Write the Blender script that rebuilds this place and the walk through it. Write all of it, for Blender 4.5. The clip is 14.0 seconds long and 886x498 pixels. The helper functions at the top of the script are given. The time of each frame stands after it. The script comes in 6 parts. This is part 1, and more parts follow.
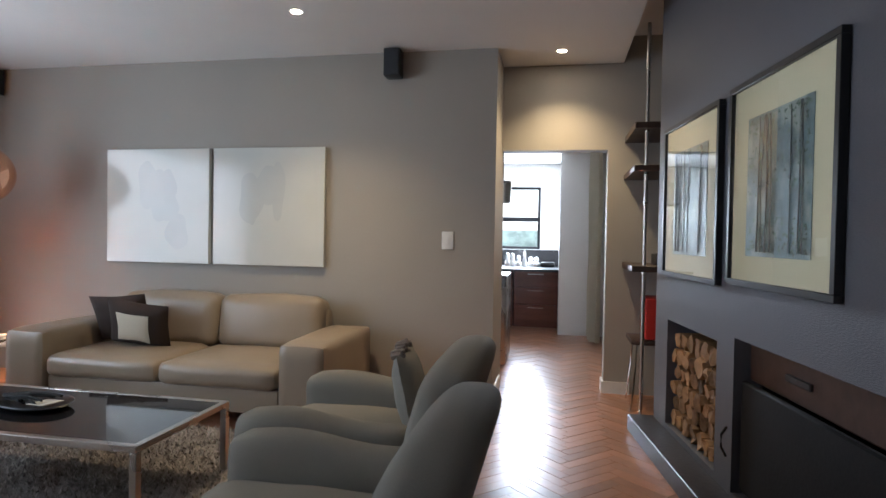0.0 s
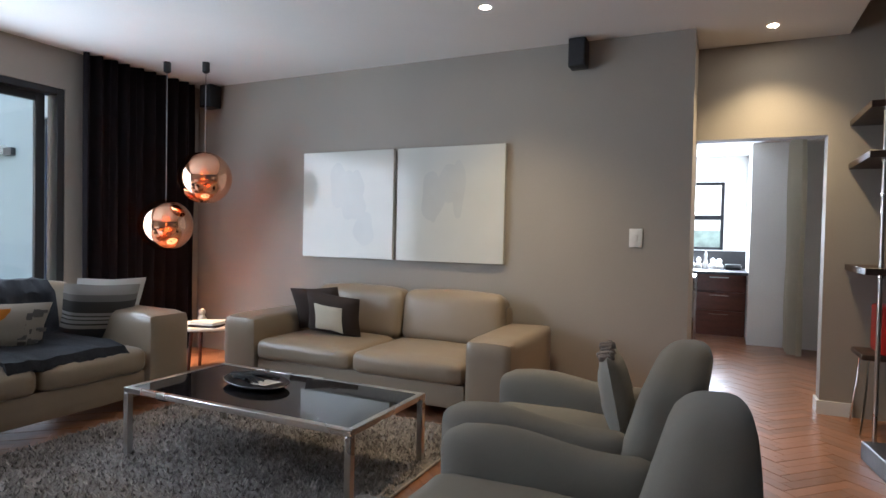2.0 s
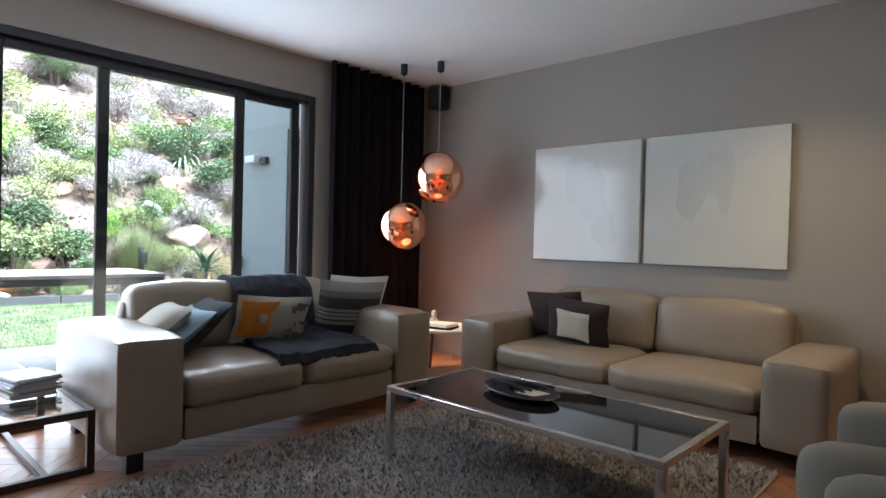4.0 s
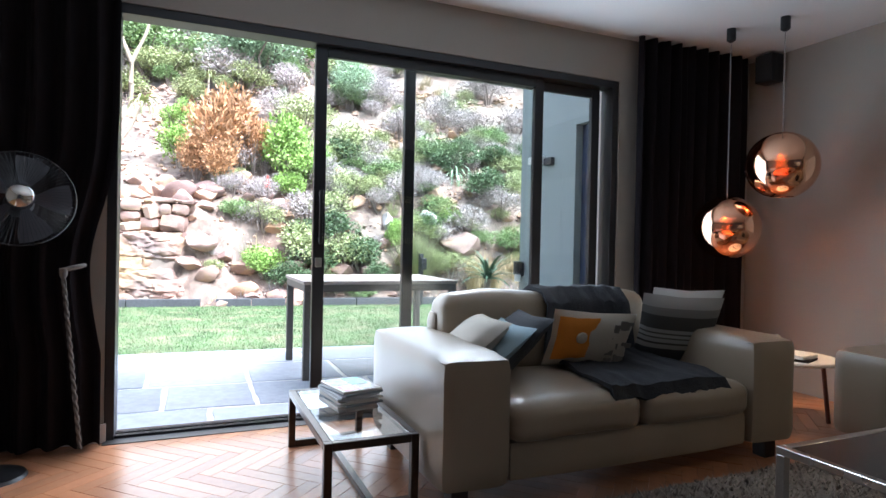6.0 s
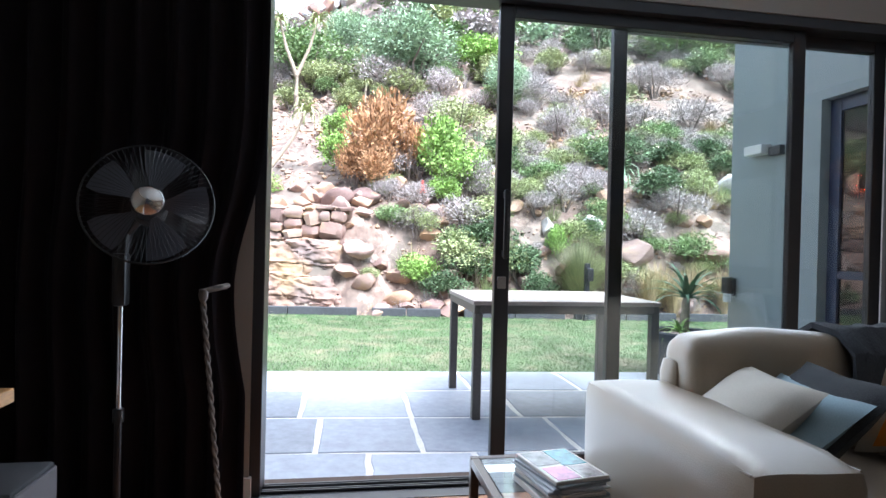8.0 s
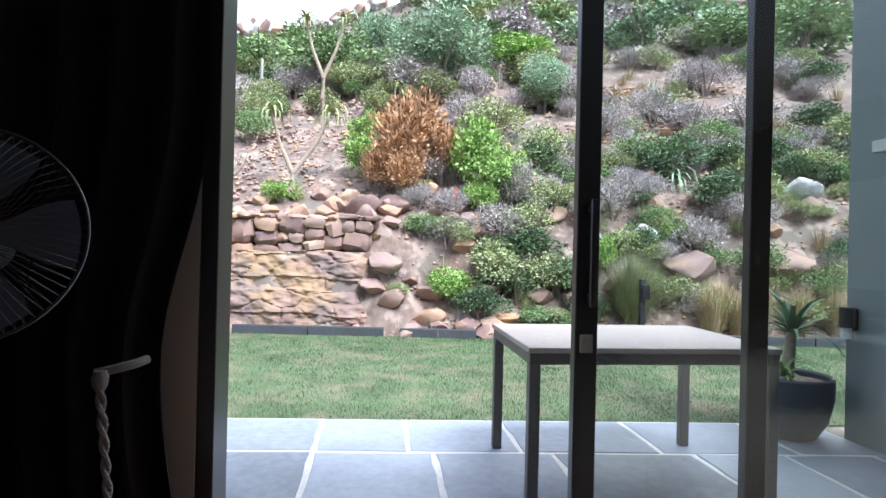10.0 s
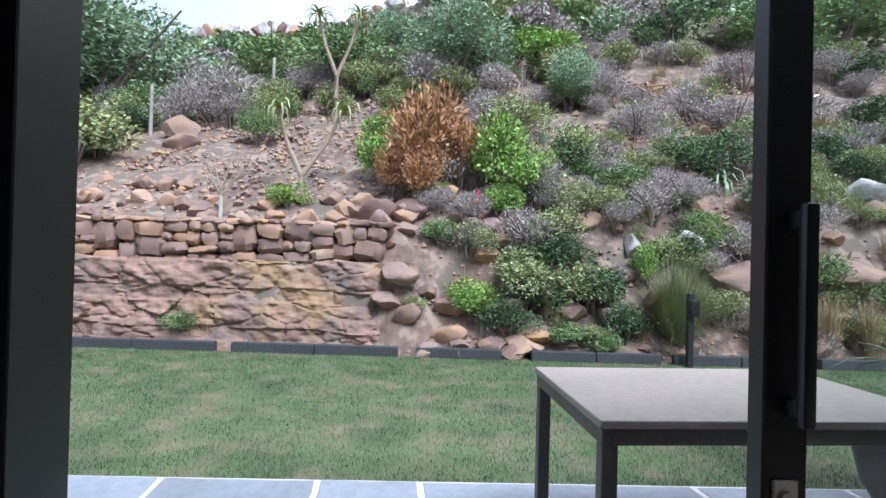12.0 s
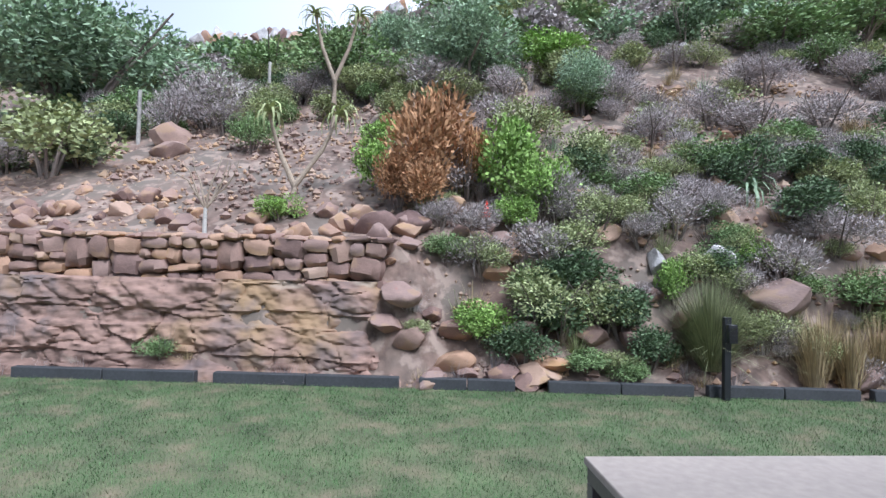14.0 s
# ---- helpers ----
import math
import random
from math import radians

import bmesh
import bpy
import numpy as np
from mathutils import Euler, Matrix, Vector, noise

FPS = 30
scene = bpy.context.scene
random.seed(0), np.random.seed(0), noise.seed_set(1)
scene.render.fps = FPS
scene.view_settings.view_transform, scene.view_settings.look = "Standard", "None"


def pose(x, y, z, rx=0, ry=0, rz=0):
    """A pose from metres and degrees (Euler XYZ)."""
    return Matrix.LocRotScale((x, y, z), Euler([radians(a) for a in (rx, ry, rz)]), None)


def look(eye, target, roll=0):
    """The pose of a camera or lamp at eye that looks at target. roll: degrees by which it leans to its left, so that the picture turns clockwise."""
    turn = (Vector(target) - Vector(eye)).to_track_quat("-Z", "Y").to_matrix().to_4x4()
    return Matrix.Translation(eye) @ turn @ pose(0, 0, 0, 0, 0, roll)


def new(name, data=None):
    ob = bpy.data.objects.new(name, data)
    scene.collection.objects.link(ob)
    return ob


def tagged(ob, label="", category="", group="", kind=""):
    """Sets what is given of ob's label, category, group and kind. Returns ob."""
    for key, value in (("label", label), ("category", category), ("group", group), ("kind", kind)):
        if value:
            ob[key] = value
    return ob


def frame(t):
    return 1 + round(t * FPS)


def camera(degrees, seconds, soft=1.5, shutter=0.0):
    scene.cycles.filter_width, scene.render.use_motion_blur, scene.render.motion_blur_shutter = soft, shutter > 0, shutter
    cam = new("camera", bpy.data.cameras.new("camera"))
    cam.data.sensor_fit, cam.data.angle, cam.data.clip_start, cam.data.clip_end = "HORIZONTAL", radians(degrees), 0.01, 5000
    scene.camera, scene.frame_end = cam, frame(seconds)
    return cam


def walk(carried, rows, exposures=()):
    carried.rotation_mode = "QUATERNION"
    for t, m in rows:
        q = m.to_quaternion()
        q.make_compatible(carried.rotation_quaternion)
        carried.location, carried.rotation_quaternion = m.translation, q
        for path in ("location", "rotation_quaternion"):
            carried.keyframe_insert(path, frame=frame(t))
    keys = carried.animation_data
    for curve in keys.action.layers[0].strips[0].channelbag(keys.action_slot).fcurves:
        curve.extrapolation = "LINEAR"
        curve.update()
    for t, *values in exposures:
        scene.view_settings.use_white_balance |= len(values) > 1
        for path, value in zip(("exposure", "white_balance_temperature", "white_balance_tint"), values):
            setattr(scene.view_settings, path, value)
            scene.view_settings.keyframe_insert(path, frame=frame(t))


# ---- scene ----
cam = camera(74.1, 14.0)
PATH = [
    (0, (0.435, 0.865, 1.297), (0.053, 2.827, 1.256), 1.0),
    (0.5, (0.42, 0.884, 1.286), (-0.069, 2.823, 1.244), 1.2),
    (1, (0.367, 0.896, 1.264), (-0.297, 2.782, 1.221), 1.2),
    (1.5, (0.281, 0.89, 1.25), (-0.511, 2.726, 1.205), 1.2),
    (2, (0.165, 0.881, 1.261), (-0.695, 2.686, 1.214), 1.2),
    (4.5, (-0.638, 0.946, 1.146), (-2.139, 2.268, 1.127), 1.4),
    (5, (-0.818, 0.931, 1.142), (-2.444, 2.096, 1.127), 1.3),
    (5.5, (-1.021, 0.936, 1.136), (-2.757, 1.929, 1.121), 1.3),
    (6, (-1.241, 0.957, 1.138), (-3.078, 1.748, 1.119), 1.2),
    (6.5, (-1.447, 0.922, 1.124), (-3.353, 1.528, 1.107), 1.4),
    (7, (-1.664, 0.894, 1.138), (-3.605, 1.375, 1.122), 1.4),
    (7.5, (-1.906, 0.909, 1.151), (-3.865, 1.31, 1.139), 1.4),
    (8, (-2.177, 0.952, 1.178), (-4.151, 1.273, 1.166), 1.4),
    (8.5, (-2.425, 0.961, 1.211), (-4.407, 1.231, 1.2), 1.6),
    (9, (-2.684, 0.984, 1.242), (-4.669, 1.23, 1.237), 1.5),
    (11.5, (-3.899, 1.104, 1.341), (-5.892, 1.27, 1.359), 1.4),
    (12, (-4.13, 1.098, 1.368), (-6.124, 1.251, 1.388), 1.4),
    (12.5, (-4.364, 1.071, 1.41), (-6.358, 1.225, 1.431), 1.4),
    (13, (-4.557, 1.089, 1.462), (-6.551, 1.241, 1.485), 1.4),
    (13.5, (-4.765, 1.129, 1.492), (-6.759, 1.277, 1.523), 1.3),
    (14, (-4.958, 1.117, 1.517), (-6.952, 1.261, 1.561), 1.2),
]
EXPOSURES = [(t, s, 5600 if t < 11 else 5550, 10 if t < 12 else 12) for t, s in ((0.0, 3.0), (2.2, 3.05), (4.4, 2.55), (5.5, 2.35), (6.5, 2.2), (7.5, 2.05), (9.0, 1.6), (11.5, 0.6), (14.0, 0.3))]
walk(cam, [(t, look(eye, target, roll)) for t, eye, target, roll in PATH], EXPOSURES)

# ---------------------------------------------------------------- light
world = bpy.data.worlds.new("sky")
scene.world = world
world.use_nodes = True
wn = world.node_tree
bg = wn.nodes["Background"]
sky = wn.nodes.new("ShaderNodeTexSky")
sky.sky_type = "NISHITA"
sky.sun_disc = False
sky.sun_elevation, sky.sun_rotation = radians(48), radians(-60)
sky.air_density, sky.dust_density = 1.0, 3.0
hsv = wn.nodes.new("ShaderNodeHueSaturation")
hsv.inputs["Saturation"].default_value = 0.45
wn.links.new(sky.outputs[0], hsv.inputs["Color"])
wn.links.new(hsv.outputs[0], bg.inputs[0])
bg.inputs[1].default_value = 0.15
sun = new("sun", bpy.data.lights.new("sun", "SUN"))
sun.data.energy, sun.data.angle, sun.data.color = 4.2, radians(25), (1.0, 0.98, 0.95)
sun.matrix_world = look((-5, 7, 14), (-14, 2, 0))


def area(name, at, to, sx, sy, watts, color=(1, 1, 1)):
    d = bpy.data.lights.new(name, "AREA")
    d.shape, d.size, d.size_y, d.energy, d.color = "RECTANGLE", sx, sy, watts, color
    ob = new(name, d)
    ob.matrix_world = look(at, to)
    return ob


# daylight of the sky in the openings of the sliding door and the kitchen window
area("door_daylight", (-4.93, 2.28, 1.22), (0, 2.28, 1.1), 3.3, 2.3, 13.5, (0.86, 0.94, 1.0))
area("kitchen_daylight", (-0.21, 10.07, 1.6), (-0.21, 6, 1.3), 0.72, 0.9, 16, (0.9, 0.95, 1.0))

# ---------------------------------------------------------------- materials
def mat(name, c, rough=0.6, metal=0.0, grain=30.0, amount=0.12, bump=0.1, big=2.0, spec=0.5, per="", stretch=(1, 1, 1), dark=0.0, coat=0.0):
    """A node material with colour variation at two scales and relief of a real size."""
    m = bpy.data.materials.new(name)
    m.use_nodes = True
    nt = m.node_tree
    n, l = nt.nodes, nt.links
    b = n["Principled BSDF"]
    tc = n.new("ShaderNodeTexCoord")
    mp = n.new("ShaderNodeMapping")
    mp.inputs["Scale"].default_value = stretch
    l.new(tc.outputs["Object"], mp.inputs[0])
    fine, wide = n.new("ShaderNodeTexNoise"), n.new("ShaderNodeTexNoise")
    fine.inputs["Scale"].default_value, fine.inputs["Detail"].default_value = grain, 5
    wide.inputs["Scale"].default_value, wide.inputs["Detail"].default_value = big, 3
    l.new(mp.outputs[0], fine.inputs[0]), l.new(mp.outputs[0], wide.inputs[0])
    add = n.new("ShaderNodeMath")
    l.new(fine.outputs[0], add.inputs[0]), l.new(wide.outputs[0], add.inputs[1])
    top = add
    if per:
        rnd = n.new("ShaderNodeObjectInfo" if per == "object" else "ShaderNodeNewGeometry")
        mul = n.new("ShaderNodeMath")
        mul.operation = "MULTIPLY_ADD"
        l.new(rnd.outputs["Random" if per == "object" else "Random Per Island"], mul.inputs[0])
        mul.inputs[1].default_value = 1.0
        l.new(add.outputs[0], mul.inputs[2])
        half = n.new("ShaderNodeMath")
        half.operation = "MULTIPLY"
        half.inputs[1].default_value = 0.667
        l.new(mul.outputs[0], half.inputs[0])
        top = half
    ramp = n.new("ShaderNodeMapRange")
    ramp.inputs["From Min"].default_value, ramp.inputs["From Max"].default_value = 0.6, 1.4
    ramp.inputs["To Min"].default_value, ramp.inputs["To Max"].default_value = 1 - amount * 1.6, 1 + amount * 1.6
    l.new(top.outputs[0], ramp.inputs["Value"])
    mix = n.new("ShaderNodeVectorMath")
    mix.operation = "SCALE"
    mix.inputs[0].default_value = c[:3]
    l.new(ramp.outputs[0], mix.inputs["Scale"])
    l.new(mix.outputs[0], b.inputs["Base Color"])
    rr = n.new("ShaderNodeMapRange")
    rr.inputs["To Min"].default_value, rr.inputs["To Max"].default_value = max(0.02, rough * 0.82), min(1, rough * 1.15)
    l.new(wide.outputs[0], rr.inputs["Value"])
    l.new(rr.outputs[0], b.inputs["Roughness"])
    b.inputs["Metallic"].default_value = metal
    b.inputs["Specular IOR Level"].default_value = spec
    if coat:
        b.inputs["Coat Weight"].default_value, b.inputs["Coat Roughness"].default_value = coat, 0.15
    if bump:
        bp = n.new("ShaderNodeBump")
        bp.inputs["Strength"].default_value, bp.inputs["Distance"].default_value = bump, 0.01
        l.new(fine.outputs[0], bp.inputs["Height"])
        l.new(bp.outputs[0], b.inputs["Normal"])
    return m


def two_tone(m, c2, scale, lo=0.45, hi=0.6, detail=4, stretch=(1, 1, 1)):
    """Blend a second base colour into m in patches of a size of their own."""
    nt = m.node_tree
    n, l = nt.nodes, nt.links
    b = n["Principled BSDF"]
    src = b.inputs["Base Color"].links[0].from_socket
    tc, mp, t = n.new("ShaderNodeTexCoord"), n.new("ShaderNodeMapping"), n.new("ShaderNodeTexNoise")
    mp.inputs["Scale"].default_value = stretch
    l.new(tc.outputs["Object"], mp.inputs[0]), l.new(mp.outputs[0], t.inputs[0])
    t.inputs["Scale"].default_value, t.inputs["Detail"].default_value = scale, detail
    r = n.new("ShaderNodeMapRange")
    r.inputs["From Min"].default_value, r.inputs["From Max"].default_value = lo, hi
    l.new(t.outputs[0], r.inputs["Value"])
    mx = n.new("ShaderNodeMix")
    mx.data_type = "RGBA"
    l.new(r.outputs[0], mx.inputs[0]), l.new(src, mx.inputs[6])
    mx.inputs[7].default_value = (*c2, 1)
    l.new(mx.outputs[2], b.inputs["Base Color"])
    return m


def glass(name, tint=(0.93, 0.97, 0.96), rough=0.0):
    m = bpy.data.materials.new(name)
    m.use_nodes = True
    b = m.node_tree.nodes["Principled BSDF"]
    b.inputs["Base Color"].default_value = (*tint, 1)
    b.inputs["Transmission Weight"].default_value = 1
    b.inputs["Roughness"].default_value = rough
    b.inputs["IOR"].default_value = 1.45
    return m


def emit(name, c, strength):
    m = bpy.data.materials.new(name)
    m.use_nodes = True
    b = m.node_tree.nodes["Principled BSDF"]
    b.inputs["Base Color"].default_value = (*c, 1)
    b.inputs["Emission Color"].default_value, b.inputs["Emission Strength"].default_value = (*c, 1), strength
    return m


M_WALL = mat("grey_wall_paint", (0.355, 0.325, 0.285), 0.75, grain=120, amount=0.03, bump=0.05)
M_CHIM = mat("slate_blue_paint", (0.11, 0.11, 0.125), 0.55, grain=60, amount=0.06, bump=0.25, stretch=(1, 1, 4))
M_CEIL = mat("white_ceiling_paint", (0.8, 0.79, 0.77), 0.8, grain=80, amount=0.02, bump=0.02)
M_WHITE = mat("white_paint", (0.78, 0.77, 0.74), 0.5, grain=60, amount=0.03, bump=0.03)
M_PLANK = mat("parquet_oak", (0.33, 0.15, 0.075), 0.3, grain=26, amount=0.16, bump=0.06, per="object", stretch=(1, 1, 1), coat=0.25)
M_PLANKS = mat("parquet_oak_joined", (0.33, 0.15, 0.075), 0.3, grain=26, amount=0.16, bump=0.06, per="island", coat=0.25)
M_SUB = mat("dark_subfloor", (0.05, 0.03, 0.02), 0.8)
M_LEATHER = mat("taupe_leather", (0.295, 0.235, 0.17), 0.3, grain=240, amount=0.06, bump=0.12, big=3)
M_FABRIC = mat("olive_grey_fabric", (0.215, 0.198, 0.168), 0.95, grain=500, amount=0.12, bump=0.3, spec=0.2)
M_CURTAIN = mat("dark_plum_velvet", (0.022, 0.017, 0.02), 0.85, grain=400, amount=0.2, bump=0.2, spec=0.25)
M_LINEN = mat("cream_linen", (0.62, 0.58, 0.46), 0.9, grain=300, amount=0.06, bump=0.2)
M_FRAME = mat("charcoal_aluminium", (0.022, 0.024, 0.028), 0.38, grain=200, amount=0.08, bump=0.02)
M_STEEL = mat("brushed_steel", (0.55, 0.53, 0.5), 0.28, 1.0, grain=150, amount=0.08, bump=0.02)
M_CHROME = mat("chrome", (0.75, 0.74, 0.72), 0.08, 1.0, grain=50, amount=0.02, bump=0)
M_COPPER = mat("copper_mirror", (0.95, 0.55, 0.36), 0.045, 1.0, grain=10, amount=0.02, bump=0)


def let_glow(m, share, tint):
    """A thin metal film on clear plastic lets a little tinted light through."""
    n, l = m.node_tree.nodes, m.node_tree.links
    mx, tr = n.new("ShaderNodeMixShader"), n.new("ShaderNodeBsdfTransparent")
    tr.inputs[0].default_value = (*tint, 1)
    mx.inputs[0].default_value = share
    l.new(n["Principled BSDF"].outputs[0], mx.inputs[1]), l.new(tr.outputs[0], mx.inputs[2])
    l.new(mx.outputs[0], n["Material Output"].inputs[0])


let_glow(M_COPPER, 0.07, (1.0, 0.6, 0.3))
M_DGLASS = mat("smoked_glass_top", (0.012, 0.011, 0.012), 0.04, grain=5, amount=0.1, bump=0, spec=0.8)
M_GLASS = glass("clear_glass")
M_BLACK = mat("black_plastic", (0.012, 0.012, 0.013), 0.4, grain=100, amount=0.1, bump=0.03)
M_SOOT = mat("sooty_iron", (0.007, 0.0065, 0.0065), 0.9, grain=60, amount=0.3, bump=0.1)
M_DWOOD = mat("dark_stained_wood", (0.045, 0.026, 0.018), 0.4, grain=40, amount=0.3, bump=0.08, stretch=(1, 6, 6))
M_RWOOD = mat("red_brown_veneer", (0.12, 0.035, 0.02), 0.35, grain=40, amount=0.3, bump=0.05, stretch=(1, 1, 6))
M_OAK = mat("golden_oak", (0.5, 0.27, 0.1), 0.4, grain=35, amount=0.2, bump=0.05, stretch=(1, 8, 8))
M_SLATE = mat("black_slate", (0.028, 0.027, 0.03), 0.4, grain=35, amount=0.25, bump=0.15)
M_ART = mat("gloss_white_panel", (0.62, 0.62, 0.57), 0.12, grain=3, amount=0.03, bump=0, big=1.2)
M_RUG = mat("shaggy_wool", (0.33, 0.295, 0.27), 0.95, grain=60, amount=0.35, bump=0.5, spec=0.1, per="island")
M_PAVE = mat("blue_grey_slate_paving", (0.26, 0.29, 0.335), 0.65, grain=18, amount=0.2, bump=0.25, per="object")
M_GROUT = mat("pale_grout", (0.62, 0.61, 0.58), 0.9, grain=50, amount=0.15, bump=0.2)
M_LAWN = two_tone(mat("lawn_soil", (0.09, 0.12, 0.055), 0.95, grain=60, amount=0.4, bump=0.5, big=1.5), (0.22, 0.18, 0.12), 2.4, 0.46, 0.82)
M_BLADE = two_tone(mat("grass_blades", (0.095, 0.17, 0.07), 0.8, grain=14, amount=0.55, bump=0, big=1.2, per="island", spec=0.2), (0.26, 0.23, 0.155), 2.4, 0.46, 0.82)
M_KERB = mat("charcoal_kerb", (0.05, 0.053, 0.058), 0.8, grain=30, amount=0.2, bump=0.2)
M_EARTH = two_tone(two_tone(mat("red_brown_earth", (0.18, 0.125, 0.1), 0.95, grain=7, amount=0.5, bump=0.9, big=0.8), (0.17, 0.14, 0.115), 0.9), (0.32, 0.245, 0.2), 4.0, 0.52, 0.62)
M_ROCK = two_tone(mat("layered_sandstone", (0.27, 0.175, 0.14), 0.9, grain=7, amount=0.45, bump=1.0, big=1.2, stretch=(1, 0.6, 2.0)), (0.33, 0.22, 0.125), 0.8, 0.5, 0.66)
two_tone(two_tone(M_ROCK, (0.17, 0.135, 0.13), 1.1, 0.54, 0.66), (0.44, 0.37, 0.29), 1.4, 0.6, 0.72, stretch=(1, 0.7, 2.5))
M_STONE = two_tone(mat("walling_stone", (0.31, 0.205, 0.17), 0.9, grain=14, amount=0.38, bump=0.5, big=3, per="object"), (0.4, 0.26, 0.14), 0.9, 0.55, 0.6)
M_STONES = two_tone(mat("loose_stone", (0.33, 0.25, 0.2), 0.9, grain=14, amount=0.35, bump=0.5, big=3, per="island"), (0.45, 0.3, 0.14), 0.7, 0.52, 0.62)


def stone_colours(m, output, source):
    """Give each stone a colour of its own between purple brown, tan and orange."""
    n, l = m.node_tree.nodes, m.node_tree.links
    b = n["Principled BSDF"]
    src = b.inputs["Base Color"].links[0].from_socket
    rnd, cr, mx = n.new(source), n.new("ShaderNodeValToRGB"), n.new("ShaderNodeMix")
    l.new(rnd.outputs[output], cr.inputs[0])
    el = cr.color_ramp.elements
    el[0].color, el[1].color = (0.2, 0.125, 0.115, 1), (0.4, 0.3, 0.22, 1)
    for pos, c in ((0.3, (0.33, 0.21, 0.165, 1)), (0.55, (0.27, 0.2, 0.18, 1)), (0.75, (0.44, 0.25, 0.12, 1))):
        el.new(pos).color = c
    mx.data_type = "RGBA"
    mx.inputs[0].default_value = 0.6
    l.new(src, mx.inputs[6]), l.new(cr.outputs[0], mx.inputs[7]), l.new(mx.outputs[2], b.inputs["Base Color"])


stone_colours(M_STONE, "Random", "ShaderNodeObjectInfo")
stone_colours(M_STONES, "Random Per Island", "ShaderNodeNewGeometry")
M_PALE = mat("pale_quartz_rock", (0.47, 0.45, 0.44), 0.9, grain=8, amount=0.25, bump=0.6)
M_EXT = mat("grey_green_plaster", (0.22, 0.25, 0.25), 0.85, grain=80, amount=0.05, bump=0.1)
M_TTOP = mat("weathered_pale_stone_top", (0.36, 0.31, 0.275), 0.55, grain=25, amount=0.12, bump=0.08, big=3)
M_TLEG = mat("grey_brown_metal", (0.11, 0.1, 0.09), 0.5, grain=60, amount=0.15, bump=0.05)
M_BARK = mat("pale_bark", (0.36, 0.29, 0.22), 0.9, grain=30, amount=0.3, bump=0.4)
M_DEAD = mat("dry_twigs", (0.22, 0.18, 0.155), 0.95, grain=30, amount=0.3, bump=0.2, per="island")


def leafmat(name, c, amount=0.35):
    m = mat(name, c, 0.6, grain=9, amount=amount, bump=0, big=1.3, per="island", spec=0.25)
    m.node_tree.nodes["Principled BSDF"].inputs["Subsurface Weight"].default_value = 0.0
    return m


L_BRIGHT = leafmat("bright_green_leaves", (0.27, 0.41, 0.11))
L_MID = leafmat("mid_green_leaves", (0.21, 0.3, 0.13))
# olive is lightened: the upper hillside's haze is put into the leaf colour
L_OLIVE = leafmat("olive_grey_leaves", (0.29, 0.39, 0.25))
L_DARK = leafmat("dark_green_leaves", (0.13, 0.19, 0.1))
L_GREY = leafmat("grey_mauve_twiggy_leaves", (0.4, 0.355, 0.345))
L_SAGE = leafmat("sage_leaves", (0.33, 0.37, 0.18))
L_RUST = leafmat("rust_orange_leaves", (0.42, 0.235, 0.12))
L_STRAW = leafmat("straw_grass", (0.42, 0.33, 0.19))
L_REED = leafmat("green_brown_reed", (0.26, 0.28, 0.15))
L_ALOE = leafmat("blue_green_aloe", (0.13, 0.22, 0.13), 0.2)
M_RED = mat("red_flower", (0.75, 0.06, 0.03), 0.6, grain=20, amount=0.1, bump=0)


# ---------------------------------------------------------------- shape helpers
def bx(bm, x0, x1, y0, y1, z0, z1, bev=0.0, seg=2, m=None):
    """A box, with rounded edges if bev is given, added to bm."""
    t = bmesh.new()
    bmesh.ops.create_cube(t, size=1)
    for v in t.verts:
        v.co = Vector(((x0 + x1) / 2 + v.co.x * (x1 - x0), (y0 + y1) / 2 + v.co.y * (y1 - y0), (z0 + z1) / 2 + v.co.z * (z1 - z0)))
    if bev:
        bmesh.ops.bevel(t, geom=t.edges[:], offset=bev, segments=seg, profile=0.5, affect="EDGES")
    return join(bm, t, m)


def join(bm, t, m=None):
    if m is not None:
        bmesh.ops.transform(t, matrix=m, verts=t.verts)
    me = bpy.data.meshes.new("tmp")
    t.to_mesh(me)
    t.free()
    bm.from_mesh(me)
    bpy.data.meshes.remove(me)
    return bm


def cyl(bm, p, q, r, r2=None, seg=16):
    """A rod from p to q."""
    p, q = Vector(p), Vector(q)
    t = bmesh.new()
    bmesh.ops.create_cone(t, cap_ends=True, segments=seg, radius1=r, radius2=r if r2 is None else r2, depth=(q - p).length)
    return join(bm, t, Matrix.Translation((p + q) / 2) @ (q - p).to_track_quat("Z", "Y").to_matrix().to_4x4())


def lathe(bm, prof, at=(0, 0, 0), seg=32):
    """Turn a profile of (radius, height) round the upright axis."""
    rings = []
    for r, z in prof:
        rings.append([bm.verts.new((at[0] + r * math.cos(2 * math.pi * i / seg), at[1] + r * math.sin(2 * math.pi * i / seg), at[2] + z)) for i in range(seg)])
    for a, b in zip(rings, rings[1:]):
        for i in range(seg):
            bm.faces.new((a[i], a[(i + 1) % seg], b[(i + 1) % seg], b[i]))
    return bm


